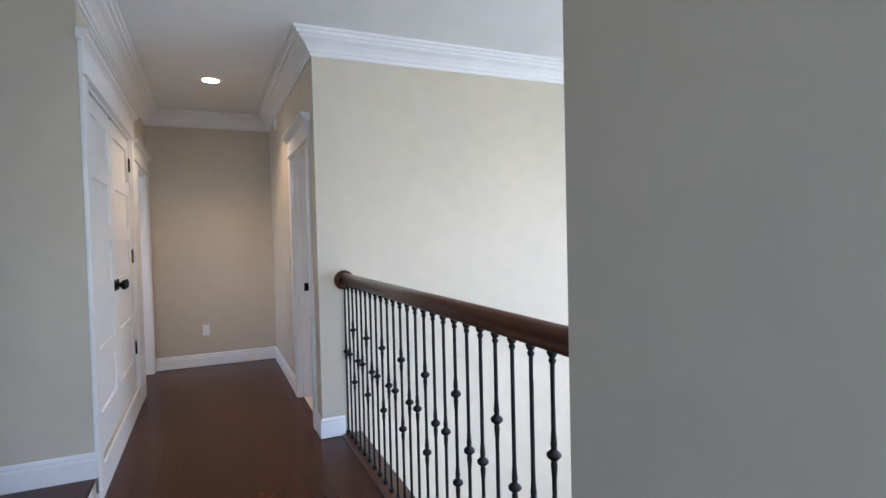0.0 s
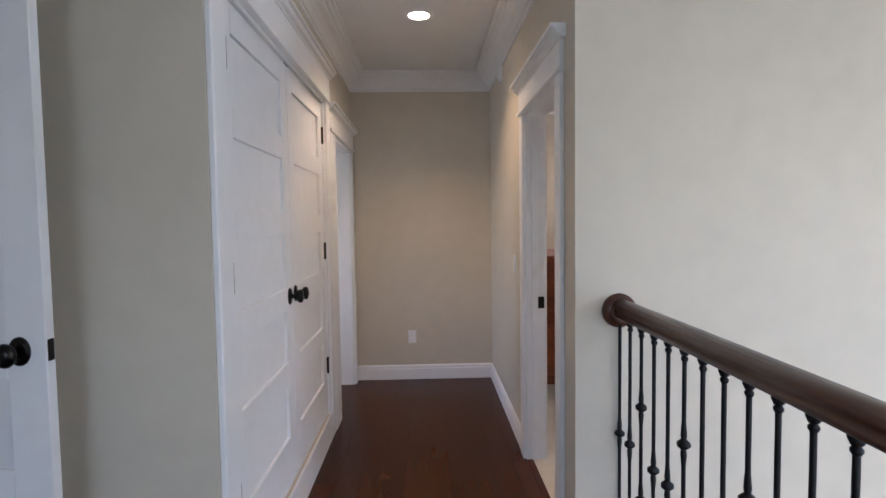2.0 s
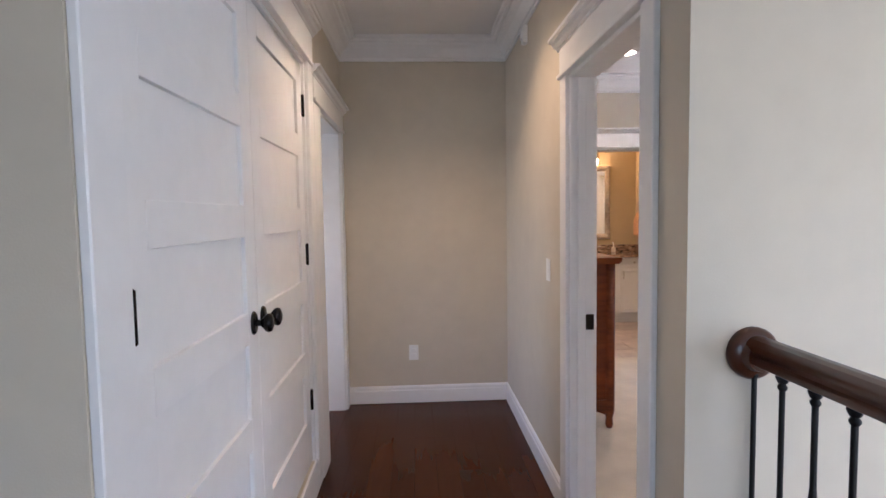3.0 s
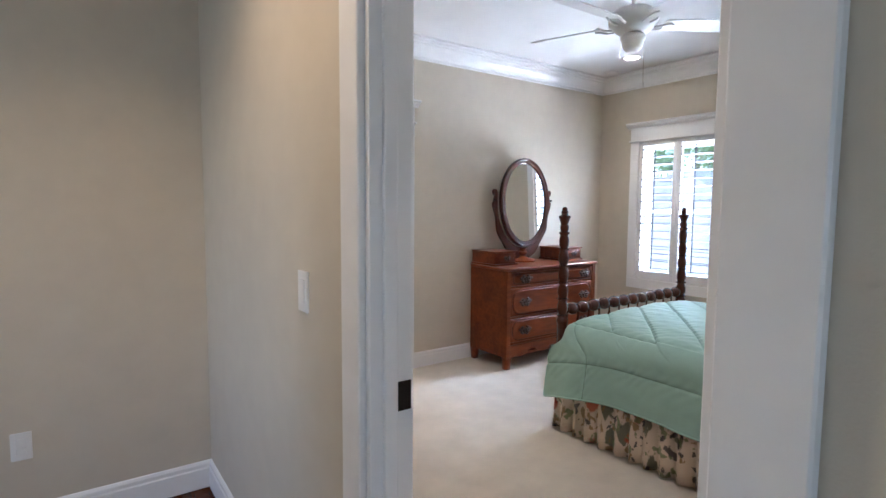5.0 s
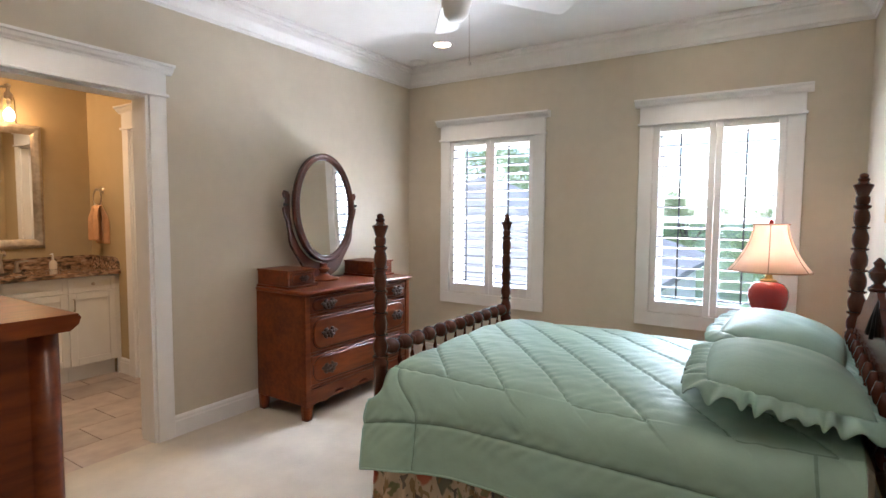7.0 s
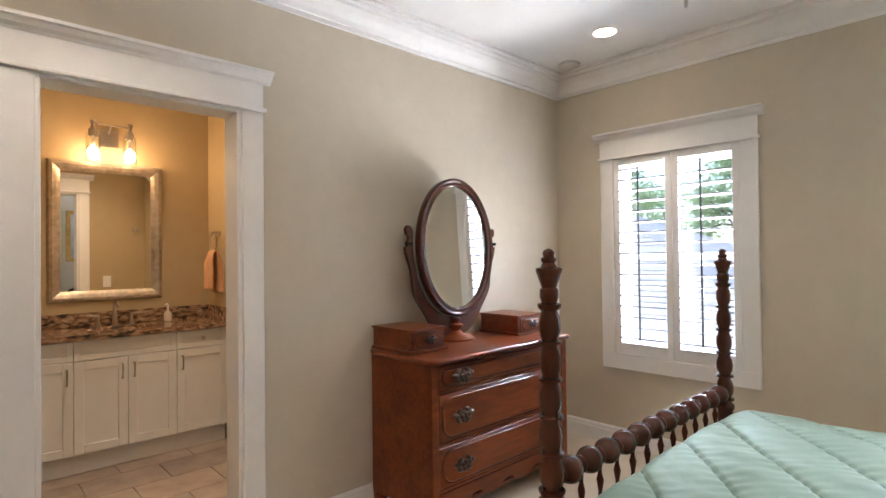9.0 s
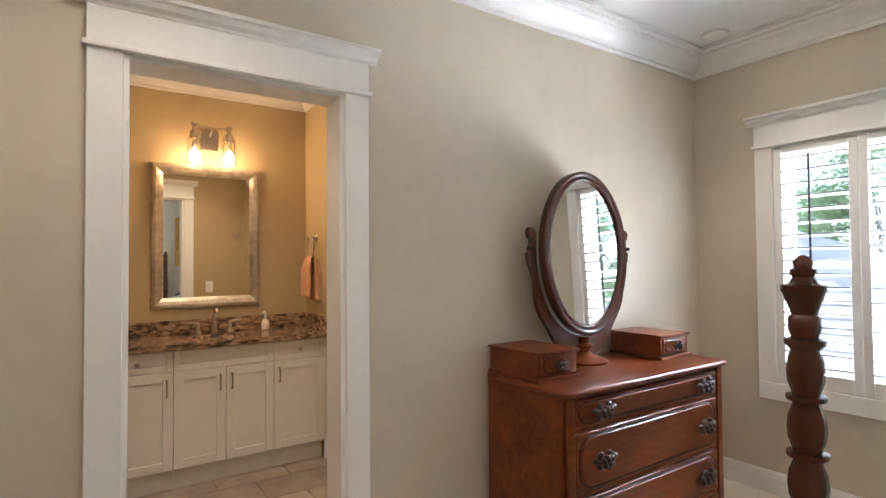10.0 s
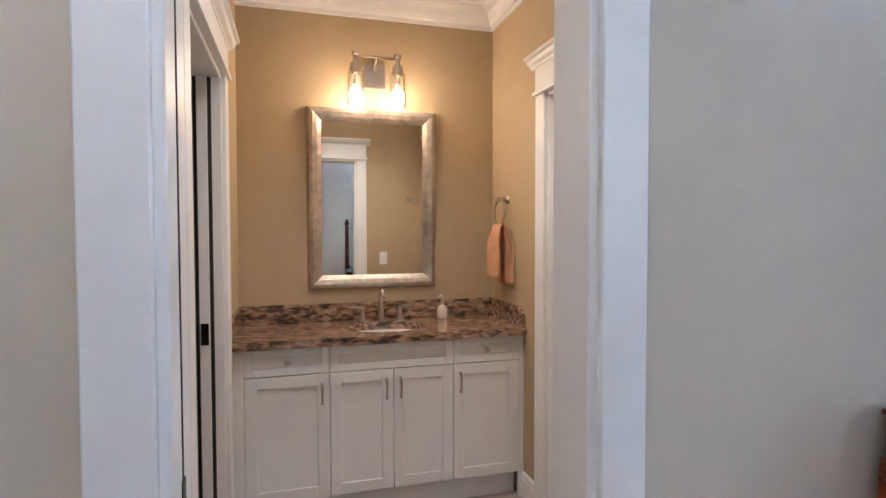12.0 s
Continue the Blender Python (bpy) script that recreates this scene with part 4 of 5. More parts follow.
part("drawer", box(B(), 4.85, 5.27, 4.566, 4.58, 0.45, 0.65, 0.004), MAHOGANY, t)
for x in (4.855, 5.265):
    for y in (4.175, 4.545):
        part("leg", lathe(B(), [(0.014, 0), (0.022, 0.06), (0.025, 0.17)], pose(x, y, 0.004), 12), MAHOGANY, t)
REDGLAZE = material("red_glazed_ceramic", (0.42, 0.022, 0.020), 0.12, vary=0.12, scale=9, coat=0.5)
SHADE = bpy.data.materials.new("cream_lampshade")
SHADE.use_nodes = True
nt = SHADE.node_tree
b = nt.nodes["Principled BSDF"]
b.inputs["Base Color"].default_value, b.inputs["Roughness"].default_value = (0.80, 0.62, 0.48, 1), 0.9
tr = nt.nodes.new("ShaderNodeBsdfTranslucent")
tr.inputs["Color"].default_value = (0.85, 0.60, 0.42, 1)
mx = nt.nodes.new("ShaderNodeMixShader")
mx.inputs[0].default_value = 0.55
nt.links.new(b.outputs[0], mx.inputs[1])
nt.links.new(tr.outputs[0], mx.inputs[2])
nt.links.new(mx.outputs[0], nt.nodes["Material Output"].inputs[0])
t = thing("table_lamp", "lit table lamp with red ceramic base and cream bell shade", "table lamp", (5.05, 4.40, 0.71))
part("base", lathe(B(), [(0.075, 0.712), (0.075, 0.726), (0.055, 0.735), (0.045, 0.75), (0.062, 0.79), (0.098, 0.86), (0.108, 0.91), (0.104, 0.95), (0.080, 0.985), (0.045, 1.0), (0.030, 1.01)],
                         pose(5.05, 4.40, 0), 32), REDGLAZE, t, "glossy red ceramic lamp base")
part("neck", lathe(B(), [(0.044, 1.0), (0.046, 1.008), (0.022, 1.018), (0.016, 1.05), (0.012, 1.08), (0.006, 1.10), (0.004, 1.34)], pose(5.05, 4.40, 0), 18), GOLD, t)
shade = [(0.222 - 0.128 * (1 - (1 - k / 12) ** 1.75), 1.065 + 0.275 * k / 12) for k in range(13)]
bm = B()
seg = 48
rings = []
for r, z in shade:
    rings.append([bm.verts.new((5.05 + r * (1 - 0.03 * abs(math.sin(3 * 2 * math.pi * k / seg))) * math.cos(2 * math.pi * k / seg),
                                4.40 + r * (1 - 0.03 * abs(math.sin(3 * 2 * math.pi * k / seg))) * math.sin(2 * math.pi * k / seg), z)) for k in range(seg)])
for lo, hi in zip(rings, rings[1:]):
    for k in range(seg):
        f = bm.faces.new((lo[k], lo[(k + 1) % seg], hi[(k + 1) % seg], hi[k]))
        f.smooth = True
sh = part("shade", bm, SHADE, t, "cream fabric bell lampshade")
RIB = material("shade_trim", (0.45, 0.28, 0.17), 0.8, vary=0.1, scale=30)
for k in range(6):
    aa = k * math.pi / 3
    part("shade_rib", tube(B(), [(5.05 + (r + 0.001) * math.cos(aa), 4.40 + (r + 0.001) * math.sin(aa), z) for r, z in shade], 0.0025, 6), RIB, sh)
for r, z in (shade[0], shade[-1]):
    part("shade_band", tube(B(), [(5.05 + r * 0.985 * math.cos(q * math.pi / 16), 4.40 + r * 0.985 * math.sin(q * math.pi / 16), z) for q in range(32)], 0.0045, 6, True), RIB, sh)
part("lamp_finial", lathe(B(), [(0.004, 1.335), (0.012, 1.347), (0.014, 1.358), (0.008, 1.367), (0.001, 1.37)], pose(5.05, 4.40, 0), 14), REDGLAZE, t)
part("bulb", lathe(B(), [(0.012, 1.12), (0.028, 1.15), (0.034, 1.18), (0.028, 1.21), (0.004, 1.225)], pose(5.05, 4.40, 0), 16), LINEN, t)

# ---- picture ----
t = thing("framed_picture", "framed picture with a gilded moulding over the bed", "picture", (3.95, BY0, 1.36))
m = frame_of((3.95, BY0, 0), (1, 0, 0))
bm = B()
for a, b, z0, z1 in ((-0.52, -0.46, 1.36, 2.16), (0.46, 0.52, 1.36, 2.16), (-0.46, 0.46, 1.36, 1.42), (-0.46, 0.46, 2.10, 2.16)):
    box(bm, a, b, 0.002, 0.035, z0, z1, 0.010, m, 2)
part("picture_frame", bm, GOLD, t, "gilded picture frame")
PRINT = material("muted_blue_print", (0.55, 0.60, 0.66), 0.5, vary=0.2, scale=4)
part("picture_print", box(B(), -0.465, 0.465, 0.004, 0.014, 1.415, 2.105, 0, m), PRINT, t, "pale blue landscape print")

# ---- dresser ----


def rounded(x0, x1, z0, z1, r, n=6):
    pts = []
    for cx, cz, a0 in ((x1 - r, z1 - r, 0), (x0 + r, z1 - r, 90), (x0 + r, z0 + r, 180), (x1 - r, z0 + r, 270)):
        for k in range(n + 1):
            a = radians(a0 + 90 * k / n)
            pts.append((cx + r * math.cos(a), cz + r * math.sin(a)))
    return pts


def carved_pull(parent, x, y, z, s=1.0):
    """A carved bunch of grapes between two leaves, standing out towards -y."""
    bm = B()
    box(bm, x - 0.016 * s, x + 0.016 * s, y - 0.022 * s, y, z - 0.012 * s, z + 0.012 * s, 0.004)
    for dx, dz, dy, r in ((-0.004, 0.010, 0.030, 0.013), (0.014, 0.008, 0.031, 0.012), (-0.018, 0.004, 0.029, 0.011), (0.004, -0.006, 0.034, 0.012), (0.020, -0.008, 0.030, 0.010),
                          (-0.012, -0.012, 0.030, 0.010), (0.008, -0.019, 0.030, 0.009)):
        bmesh.ops.create_icosphere(bm, subdivisions=2, radius=r * s, matrix=Matrix.Translation((x + dx * s, y - dy * s, z + dz * s)))
    for dx, dz, turn, ln in ((-0.034, 0.004, 12, 0.026), (0.036, 0.006, -10, 0.024), (-0.026, 0.018, -38, 0.018), (0.024, 0.020, 36, 0.017), (-0.028, -0.014, 40, 0.016)):
        mm = Matrix.Translation((x + dx * s, y - 0.020 * s, z + dz * s)) @ Matrix.Rotation(radians(turn), 4, 'Y') @ Matrix.Diagonal((ln * s, 0.009 * s, 0.011 * s, 1))
        bmesh.ops.create_icosphere(bm, subdivisions=2, radius=1, matrix=mm)
    for f in bm.faces:
        f.smooth = True
    part("carved_pull", bm, CARVED, parent, "dark carved grape drawer pull")


def slab(bm, o, o2, y0, y1):
    """An outline o at y0, drawn in to o2 at y1: a raised field with sloping edges."""
    a = [bm.verts.new((p, y0, q)) for p, q in o]
    b = [bm.verts.new((p, y1, q)) for p, q in o2]
    fs = [bm.faces.new(b)]
    for k in range(len(o)):
        fs.append(bm.faces.new((a[k], a[(k + 1) % len(o)], b[(k + 1) % len(o)], b[k])))
    bmesh.ops.recalc_face_normals(bm, faces=fs)
    return bm


def drawer(parent, x0, x1, z0, z1, y, pulls, s=1.0):
    d = part("drawer", box(B(), x0, x1, y, y + 0.02, z0, z1, 0.003), MAHOGANY, parent)

    def ring(g):
        return rounded(x0 + g, x1 - g, z0 + g * 0.8, z1 - g * 0.8, max(0.004, min(0.075, (z1 - z0) / 2 - g * 0.8 - 0.001)), 8)
    g = 0.018 * s
    part("drawer_moulding", tube(B(), [(p, y, q) for p, q in ring(g)], 0.003 * s, 6, True), GROOVE, d, "dark groove line round the drawer field")
    part("drawer_field", slab(B(), ring(g + 0.003 * s), ring(g + 0.010 * s), y - 0.0005, y - 0.006 * s), MAHOGANY, d)
    for x in pulls:
        carved_pull(d, x, y - 0.005 * s, (z0 + z1) / 2, s * 1.25)


DX0, DX1, DY0, DY1, DZ = 3.735, 4.865, 6.925, 7.415, 0.875
t = thing("dresser", "polished red walnut dresser with three carved-pull drawers", "dresser", (4.33, 7.2, 0))
o = rounded(DX0 - 0.03, DX1 + 0.03, DY0 - 0.03, DY1 + 0.002, 0.05)
bm = B()
cx, cy = (DX0 + DX1) / 2, (DY0 + DY1) / 2
rings = [[bm.verts.new((p + (g if p < cx else -g), q + (g if q < cy else 0), z)) for p, q in o]
         for z, g in ((DZ - 0.026, 0.010), (DZ - 0.020, 0.003), (DZ - 0.014, 0.0), (DZ - 0.006, 0.001), (DZ, 0.007))]
for lo, hi in zip(rings, rings[1:]):
    for k in range(len(o)):
        bm.faces.new((lo[k], lo[(k + 1) % len(o)], hi[(k + 1) % len(o)], hi[k]))
bm.faces.new(rings[0])
bm.faces.new(rings[-1])
bmesh.ops.recalc_face_normals(bm, faces=bm.faces[:])
part("top", bm, MAHOGANY, t, "polished dresser top with rounded corners")
bm = B()
box(bm, DX0, DX0 + 0.025, DY0 + 0.01, DY1, 0.11, DZ - 0.026, 0.002)
box(bm, DX1 - 0.025, DX1, DY0 + 0.01, DY1, 0.11, DZ - 0.026, 0.002)
box(bm, DX0 + 0.025, DX1 - 0.025, DY1 - 0.012, DY1, 0.11, DZ - 0.026)
box(bm, DX0 + 0.025, DX1 - 0.025, DY0 + 0.022, DY1 - 0.012, 0.11, 0.13)
part("carcass", bm, MAHOGANY, t)
for z in (0.215, 0.438, 0.698, 0.832):
    part("drawer_rail", box(B(), DX0 + 0.045, DX1 - 0.045, DY0 + 0.010, DY0 + 0.03, z, z + 0.018, 0.002), MAHOGANY, t)
for x in (DX0, DX1 - 0.045):
    part("corner_stile", box(B(), x, x + 0.045, DY0, DY0 + 0.03, 0.10, DZ - 0.026, 0.008, seg=2), MAHOGANY, t)
for z0, z1 in ((0.720, 0.829), (0.460, 0.694), (0.237, 0.434)):
    drawer(t, DX0 + 0.05, DX1 - 0.05, z0, z1, DY0 + 0.004, (DX0 + 0.19, DX1 - 0.19))
o = [(DX0 + 0.045, 0.212), (DX0 + 0.045, 0.10)]
for k in range(41):
    f = k / 40
    x = DX0 + 0.055 + f * (DX1 - DX0 - 0.11)
    o.append((x, 0.135 + 0.022 * math.cos(f * math.pi * 8) * (1 if 0.06 < f < 0.94 else 0.4) - 0.045 * (abs(f - 0.5) * 2) ** 6))
o += [(DX1 - 0.045, 0.10), (DX1 - 0.045, 0.212)]
part("apron", plate(B(), o, 0.02, pose(0, DY0 + 0.004, 0)), MAHOGANY, t, "scalloped front apron")
for x in (DX0 + 0.03, DX1 - 0.03):
    for y in (DY0 + 0.03, DY1 - 0.03):
        part("foot", lathe(B(), [(0.032, 0.006), (0.034, 0.03), (0.040, 0.12)], pose(x, y, 0, 0, 0, 45), 4), MAHOGANY, t)

for x0, x1, lab in ((DX0 + 0.010, DX0 + 0.255, "small walnut box with a drawer on the dresser"), (DX1 - 0.255, DX1 - 0.010, "small walnut box with a drawer beside the mirror")):
    k = thing("jewelry_box", lab, "box", ((x0 + x1) / 2, 7.30, DZ), "boxes on the dresser")
    part("plinth", box(B(), x0 - 0.012, x1 + 0.012, 7.085, 7.41, DZ + 0.001, DZ + 0.016, 0.005, seg=2), MAHOGANY, k)
    part("body", box(B(), x0, x1, 7.102, 7.41, DZ + 0.016, DZ + 0.113, 0.003), MAHOGANY, k)
    part("lid", box(B(), x0 - 0.008, x1 + 0.008, 7.090, 7.412, DZ + 0.113, DZ + 0.124, 0.004, seg=2), MAHOGANY, k)
    drawer(k, x0 + 0.02, x1 - 0.02, DZ + 0.024, DZ + 0.106, 7.094, ((x0 + x1) / 2,), 0.62)

# ---- standing oval mirror ----
OX, OY, OZ, OA, OB = 4.263, 7.28, 1.425, 0.306, 0.410
t = thing("dressing_mirror", "oval walnut dressing mirror on a turned foot", "mirror", (OX, OY, DZ))
tilt = pose(OX, OY, OZ, -2, 0, 0)


def oval(a, b, n=64):
    return [(a * math.cos(2 * math.pi * k / n), b * math.sin(2 * math.pi * k / n)) for k in range(n)]


bm = B()
prof = [(-0.052, 0.004), (-0.048, -0.016), (-0.036, -0.020), (-0.028, -0.012), (-0.020, -0.018), (-0.008, -0.024), (0.0, -0.016), (0.0, 0.018), (-0.045, 0.018)]
rings = []
for k in range(72):
    aa = 2 * math.pi * k / 72
    rings.append([bm.verts.new(tilt @ Vector(((OA + p) * math.cos(aa), q, (OB + p) * math.sin(aa)))) for p, q in prof])
for k in range(72):
    a, b = rings[k], rings[(k + 1) % 72]
    for j in range(len(prof)):
        f = bm.faces.new((a[j], a[(j + 1) % len(prof)], b[(j + 1) % len(prof)], b[j]))
        f.smooth = True
bmesh.ops.recalc_face_normals(bm, faces=bm.faces[:])
part("oval_frame", bm, DARKWOOD, t, "moulded oval walnut frame")
part("glass", plate(B(), oval(OA - 0.040, OB - 0.040), 0.012, tilt @ Matrix.Translation((0, -0.004, 0))), MIRRORMAT, t, "mirror glass")
o = []
for k in range(41):
    aa = math.pi + math.pi * k / 40
    w = 0.030 + 0.085 * max(0, -math.sin(aa)) ** 4
    wavy = 1 + 0.035 * math.cos(aa * 10)
    o.append(((OA + 0.022 + w) * math.cos(aa) * wavy, (OB + 0.010 + w) * math.sin(aa) * (1 if math.sin(aa) > -0.9 else 1)))
inner = [((OA + 0.012) * math.cos(2 * math.pi - math.pi * k / 40), (OB + 0.006) * math.sin(2 * math.pi - math.pi * k / 40)) for k in range(41)]
out = [(OA + 0.012, 0.09), (OA + 0.025, 0.115), (OA + 0.05, 0.12), (OA + 0.062, 0.10), (OA + 0.055, 0.07), (OA + 0.04, 0.06), (OA + 0.052, 0.0)]
bm = plate(B(), o + [(p, q) for p, q in out[::-1]][:-1] + [(OA + 0.012, 0.09)] + inner + [(-OA - 0.012, 0.09)] + [(-p, q) for p, q in out[1:]], 0.024, pose(OX, OY + 0.02, OZ))
part("yoke", bm, DARKWOOD, t, "scrolled walnut yoke")
for s in (-1, 1):
    part("pivot_screw", lathe(B(), [(0.005, 0), (0.005, 0.03), (0.010, 0.034), (0.010, 0.046)], pose(OX + s * (OA + 0.02), OY + 0.02, OZ + 0.02, 0, 90 * s, 0), 10), BRONZE, t)
part("pedestal", lathe(B(), [(0.115, DZ + 0.001), (0.118, DZ + 0.012), (0.100, DZ + 0.024), (0.050, DZ + 0.036), (0.030, DZ + 0.055), (0.044, DZ + 0.075), (0.050, DZ + 0.088), (0.030, DZ + 0.10),
                             (0.034, DZ + 0.115), (0.034, DZ + 0.13)], pose(OX, OY + 0.02, 0), 28), MAHOGANY, t, "turned walnut foot")

# ---- chest of drawers beside the bathroom door ----
CX1, CY0, CY1, CZ = 1.905, 5.76, 6.72, 1.15
t = thing("tall_chest", "tall red-brown wooden chest against the bedroom wall", "chest of drawers", (1.68, 6.2, 0))
bm = B()
prism(bm, [(0, 0), (CX1 - 1.46 + 0.012, 0), (CX1 - 1.46 + 0.03, 0.014), (CX1 - 1.46 + 0.036, 0.03), (CX1 - 1.46 + 0.03, 0.04), (0, 0.04)], CY1 - CY0 + 0.06,
      frame_of((1.46, CY1 + 0.03, CZ - 0.04), (0, -1, 0)))
part("top", bm, MAHOGANY, t, "chest top with a moulded edge")
bm = B()
box(bm, 1.46, CX1 - 0.02, CY0 + 0.012, CY1 - 0.012, 0.12, CZ - 0.04)
part("carcass", bm, MAHOGANY, t)
for y in (CY0, CY1 - 0.05):
    part("corner_post", lathe(B(), [(0.020, 0.006), (0.027, 0.03), (0.022, 0.07), (0.034, 0.12), (0.034, CZ - 0.04)], pose(CX1 - 0.028, y + 0.025, 0, 0, 0, 22.5), 8), MAHOGANY, t)
    part("back_foot", lathe(B(), [(0.020, 0.006), (0.030, 0.12)], pose(1.50, y + 0.025, 0), 10), MAHOGANY, t)
o = [(0, 0.20)] + [(0.02 + 0.34 * k / 20, 0.10 + 0.05 * math.sin(math.pi * k / 20)) for k in range(21)] + [(0.38, 0.20)]
part("side_apron", plate(B(), o, 0.014, pose(1.48, CY0 + 0.004, 0)), MAHOGANY, t)
for k in range(4):
    z = 0.17 + k * 0.232
    d = part("drawer", box(B(), CX1 - 0.022, CX1 - 0.008, CY0 + 0.07, CY1 - 0.07, z, z + 0.215, 0.004), MAHOGANY, t)
    for y in (CY0 + 0.25, CY1 - 0.25):
        part("drawer_knob", lathe(B(), [(0.008, 0), (0.008, 0.012), (0.018, 0.02), (0.016, 0.03), (0.002, 0.033)], pose(CX1 - 0.009, y, z + 0.108, 0, 90, 0), 14), MAHOGANY, d)

# ---- ceiling fan ----
FX, FY = 3.66, 5.745
FANW = material("white_fan_enamel", (0.78, 0.77, 0.75), 0.35, vary=0.02, scale=10)
t = thing("ceiling_fan", "white five-blade ceiling fan with a pull chain", "ceiling fan", (FX, FY, TOP))
part("canopy", lathe(B(), [(0.055, TOP - 0.05), (0.072, TOP - 0.03), (0.075, TOP - 0.001)], pose(FX, FY, 0), 28), FANW, t)
part("downrod", tube(B(), [(FX, FY, TOP - 0.05), (FX, FY, TOP - 0.13)], 0.013, 12), FANW, t)
part("motor", lathe(B(), [(0.050, TOP - 0.285), (0.090, TOP - 0.280), (0.112, TOP - 0.262), (0.145, TOP - 0.225), (0.152, TOP - 0.185), (0.142, TOP - 0.165), (0.10, TOP - 0.14), (0.04, TOP - 0.125)],
                          pose(FX, FY, 0), 40), FANW, t)
part("switch_cup", lathe(B(), [(0.004, TOP - 0.392), (0.040, TOP - 0.388), (0.060, TOP - 0.365), (0.068, TOP - 0.325), (0.074, TOP - 0.318), (0.074, TOP - 0.300), (0.060, TOP - 0.285)],
                               pose(FX, FY, 0), 32), FANW, t)
bl = [(0.19, -0.052), (0.24, -0.060), (0.62, -0.074), (0.655, -0.066), (0.668, -0.045), (0.668, 0.045), (0.655, 0.066), (0.62, 0.074), (0.24, 0.060), (0.19, 0.052)]
for k in range(5):
    mm = pose(FX, FY, TOP - 0.232, 0, 0, 37 + 72 * k) @ pose(0, 0, 0, -12, 0, 0)
    bm = B()
    lo = [bm.verts.new(mm @ Vector((p, q, 0))) for p, q in bl]
    hi = [bm.verts.new(mm @ Vector((p, q, 0.007))) for p, q in bl]
    bm.faces.new(lo[::-1])
    bm.faces.new(hi)
    for j in range(len(bl)):
        bm.faces.new((lo[j], lo[(j + 1) % len(bl)], hi[(j + 1) % len(bl)], hi[j]))
    blade = part("blade", bm, FANW, t)
    bm = B()
    m0 = pose(FX, FY, TOP - 0.232, 0, 0, 37 + 72 * k)
    for s in (-1, 1):
        tube(bm, [m0 @ Vector(v) for v in ((0.08, 0.012 * s, 0.0), (0.13, 0.03 * s, -0.016), (0.17, 0.038 * s, -0.012), (0.21, 0.030 * s, 0.004 + s * 0.006), (0.245, 0.010 * s, 0.003))], 0.0075, 7)
    part("blade_iron", bm, FANW, blade)
part("pull_chain", tube(B(), [(FX + 0.05, FY - 0.045, TOP - 0.36), (FX + 0.052, FY - 0.047, TOP - 0.58)], 0.0018, 6), NICKEL, t)
part("chain_pull", lathe(B(), [(0.003, -0.03), (0.007, -0.024), (0.008, -0.012), (0.004, 0.0)], pose(FX + 0.052, FY - 0.047, TOP - 0.58), 10), FANW, t)

# ---- bathroom ----
VY = 9.085
CELLS = [(2.25, 2.633), (2.633, 3.243), (3.243, 3.60)]


def shaker(parent, name, x0, x1, z0, z1, y, t=0.019, rail=0.055):
    bm = B()
    box(bm, x0, x0 + rail, y, y + t, z0, z1, 0.002)
    box(bm, x1 - rail, x1, y, y + t, z0, z1, 0.002)
    box(bm, x0 + rail, x1 - rail, y, y + t, z0, z0 + rail, 0.002)
    box(bm, x0 + rail, x1 - rail, y, y + t, z1 - rail, z1, 0.002)
    d = part(name, bm, CABINET, parent)
    part("panel", box(B(), x0 + rail - 0.003, x1 - rail + 0.003, y + 0.008, y + t - 0.002, z0 + rail - 0.003, z1 - rail + 0.003), CABINET, d)
    return d


def bar_pull(parent, x, z, y):
    bm = tube(B(), [(x, y, z - 0.048), (x, y - 0.022, z - 0.045), (x, y - 0.027, z - 0.03), (x, y - 0.028, z), (x, y - 0.027, z + 0.03), (x, y - 0.022, z + 0.045), (x, y, z + 0.048)], 0.0055, 8)
    part("bar_pull", bm, NICKEL, parent, "brushed nickel bar pull")


def round_knob(parent, x, z, y):
    part("cabinet_knob", lathe(B(), [(0.006, 0), (0.006, 0.012), (0.014, 0.018), (0.014, 0.024), (0.002, 0.028)], pose(x, y, z, 90, 0, 0), 16), NICKEL, parent, "brushed nickel knob")


for i, (x0, x1) in enumerate(CELLS):
    lab = ("white shaker vanity cabinet with a drawer over a door", "white shaker sink cabinet with two doors", "white shaker vanity cabinet with a drawer over a door")[i]
    t = thing("vanity_cabinet", lab, "cabinet", ((x0 + x1) / 2, 9.3, 0), "vanity cabinets")
    part("carcass", box(B(), x0 + 0.0006, x1 - 0.0006, VY + 0.0205, TY1, 0.13, 0.86), CABINET, t)
    part("toe_kick", box(B(), x0 + 0.0006, x1 - 0.0006, VY + 0.06, VY + 0.075, 0.0, 0.13), CABINET, t)
    g = 0.0018
    dr = shaker(t, "drawer_front", x0 + g, x1 - g, 0.733, 0.855, VY, rail=0.036)
    if i == 1:
        mid = (x0 + x1) / 2
        a = shaker(t, "cabinet_door", x0 + g, mid - g, 0.138, 0.728, VY)
        b = shaker(t, "cabinet_door", mid + g, x1 - g, 0.138, 0.728, VY)
        bar_pull(a, mid - 0.035, 0.635, VY)
        bar_pull(b, mid + 0.035, 0.635, VY)
    else:
        a = shaker(t, "cabinet_door", x0 + g, x1 - g, 0.138, 0.728, VY)
        bar_pull(a, x1 - 0.035 if i == 0 else x0 + 0.035, 0.635, VY)
        round_knob(dr, (x0 + x1) / 2, 0.795, VY + 0.008)
for x0, x1 in ((TX0, 2.25), (3.60, TX1)):
    solid("filler_strip", box(B(), x0, x1, VY + 0.004, VY + 0.022, 0.0, 0.86, 0.001), CABINET, "white painted filler strip at the vanity end", "trim", "structure")


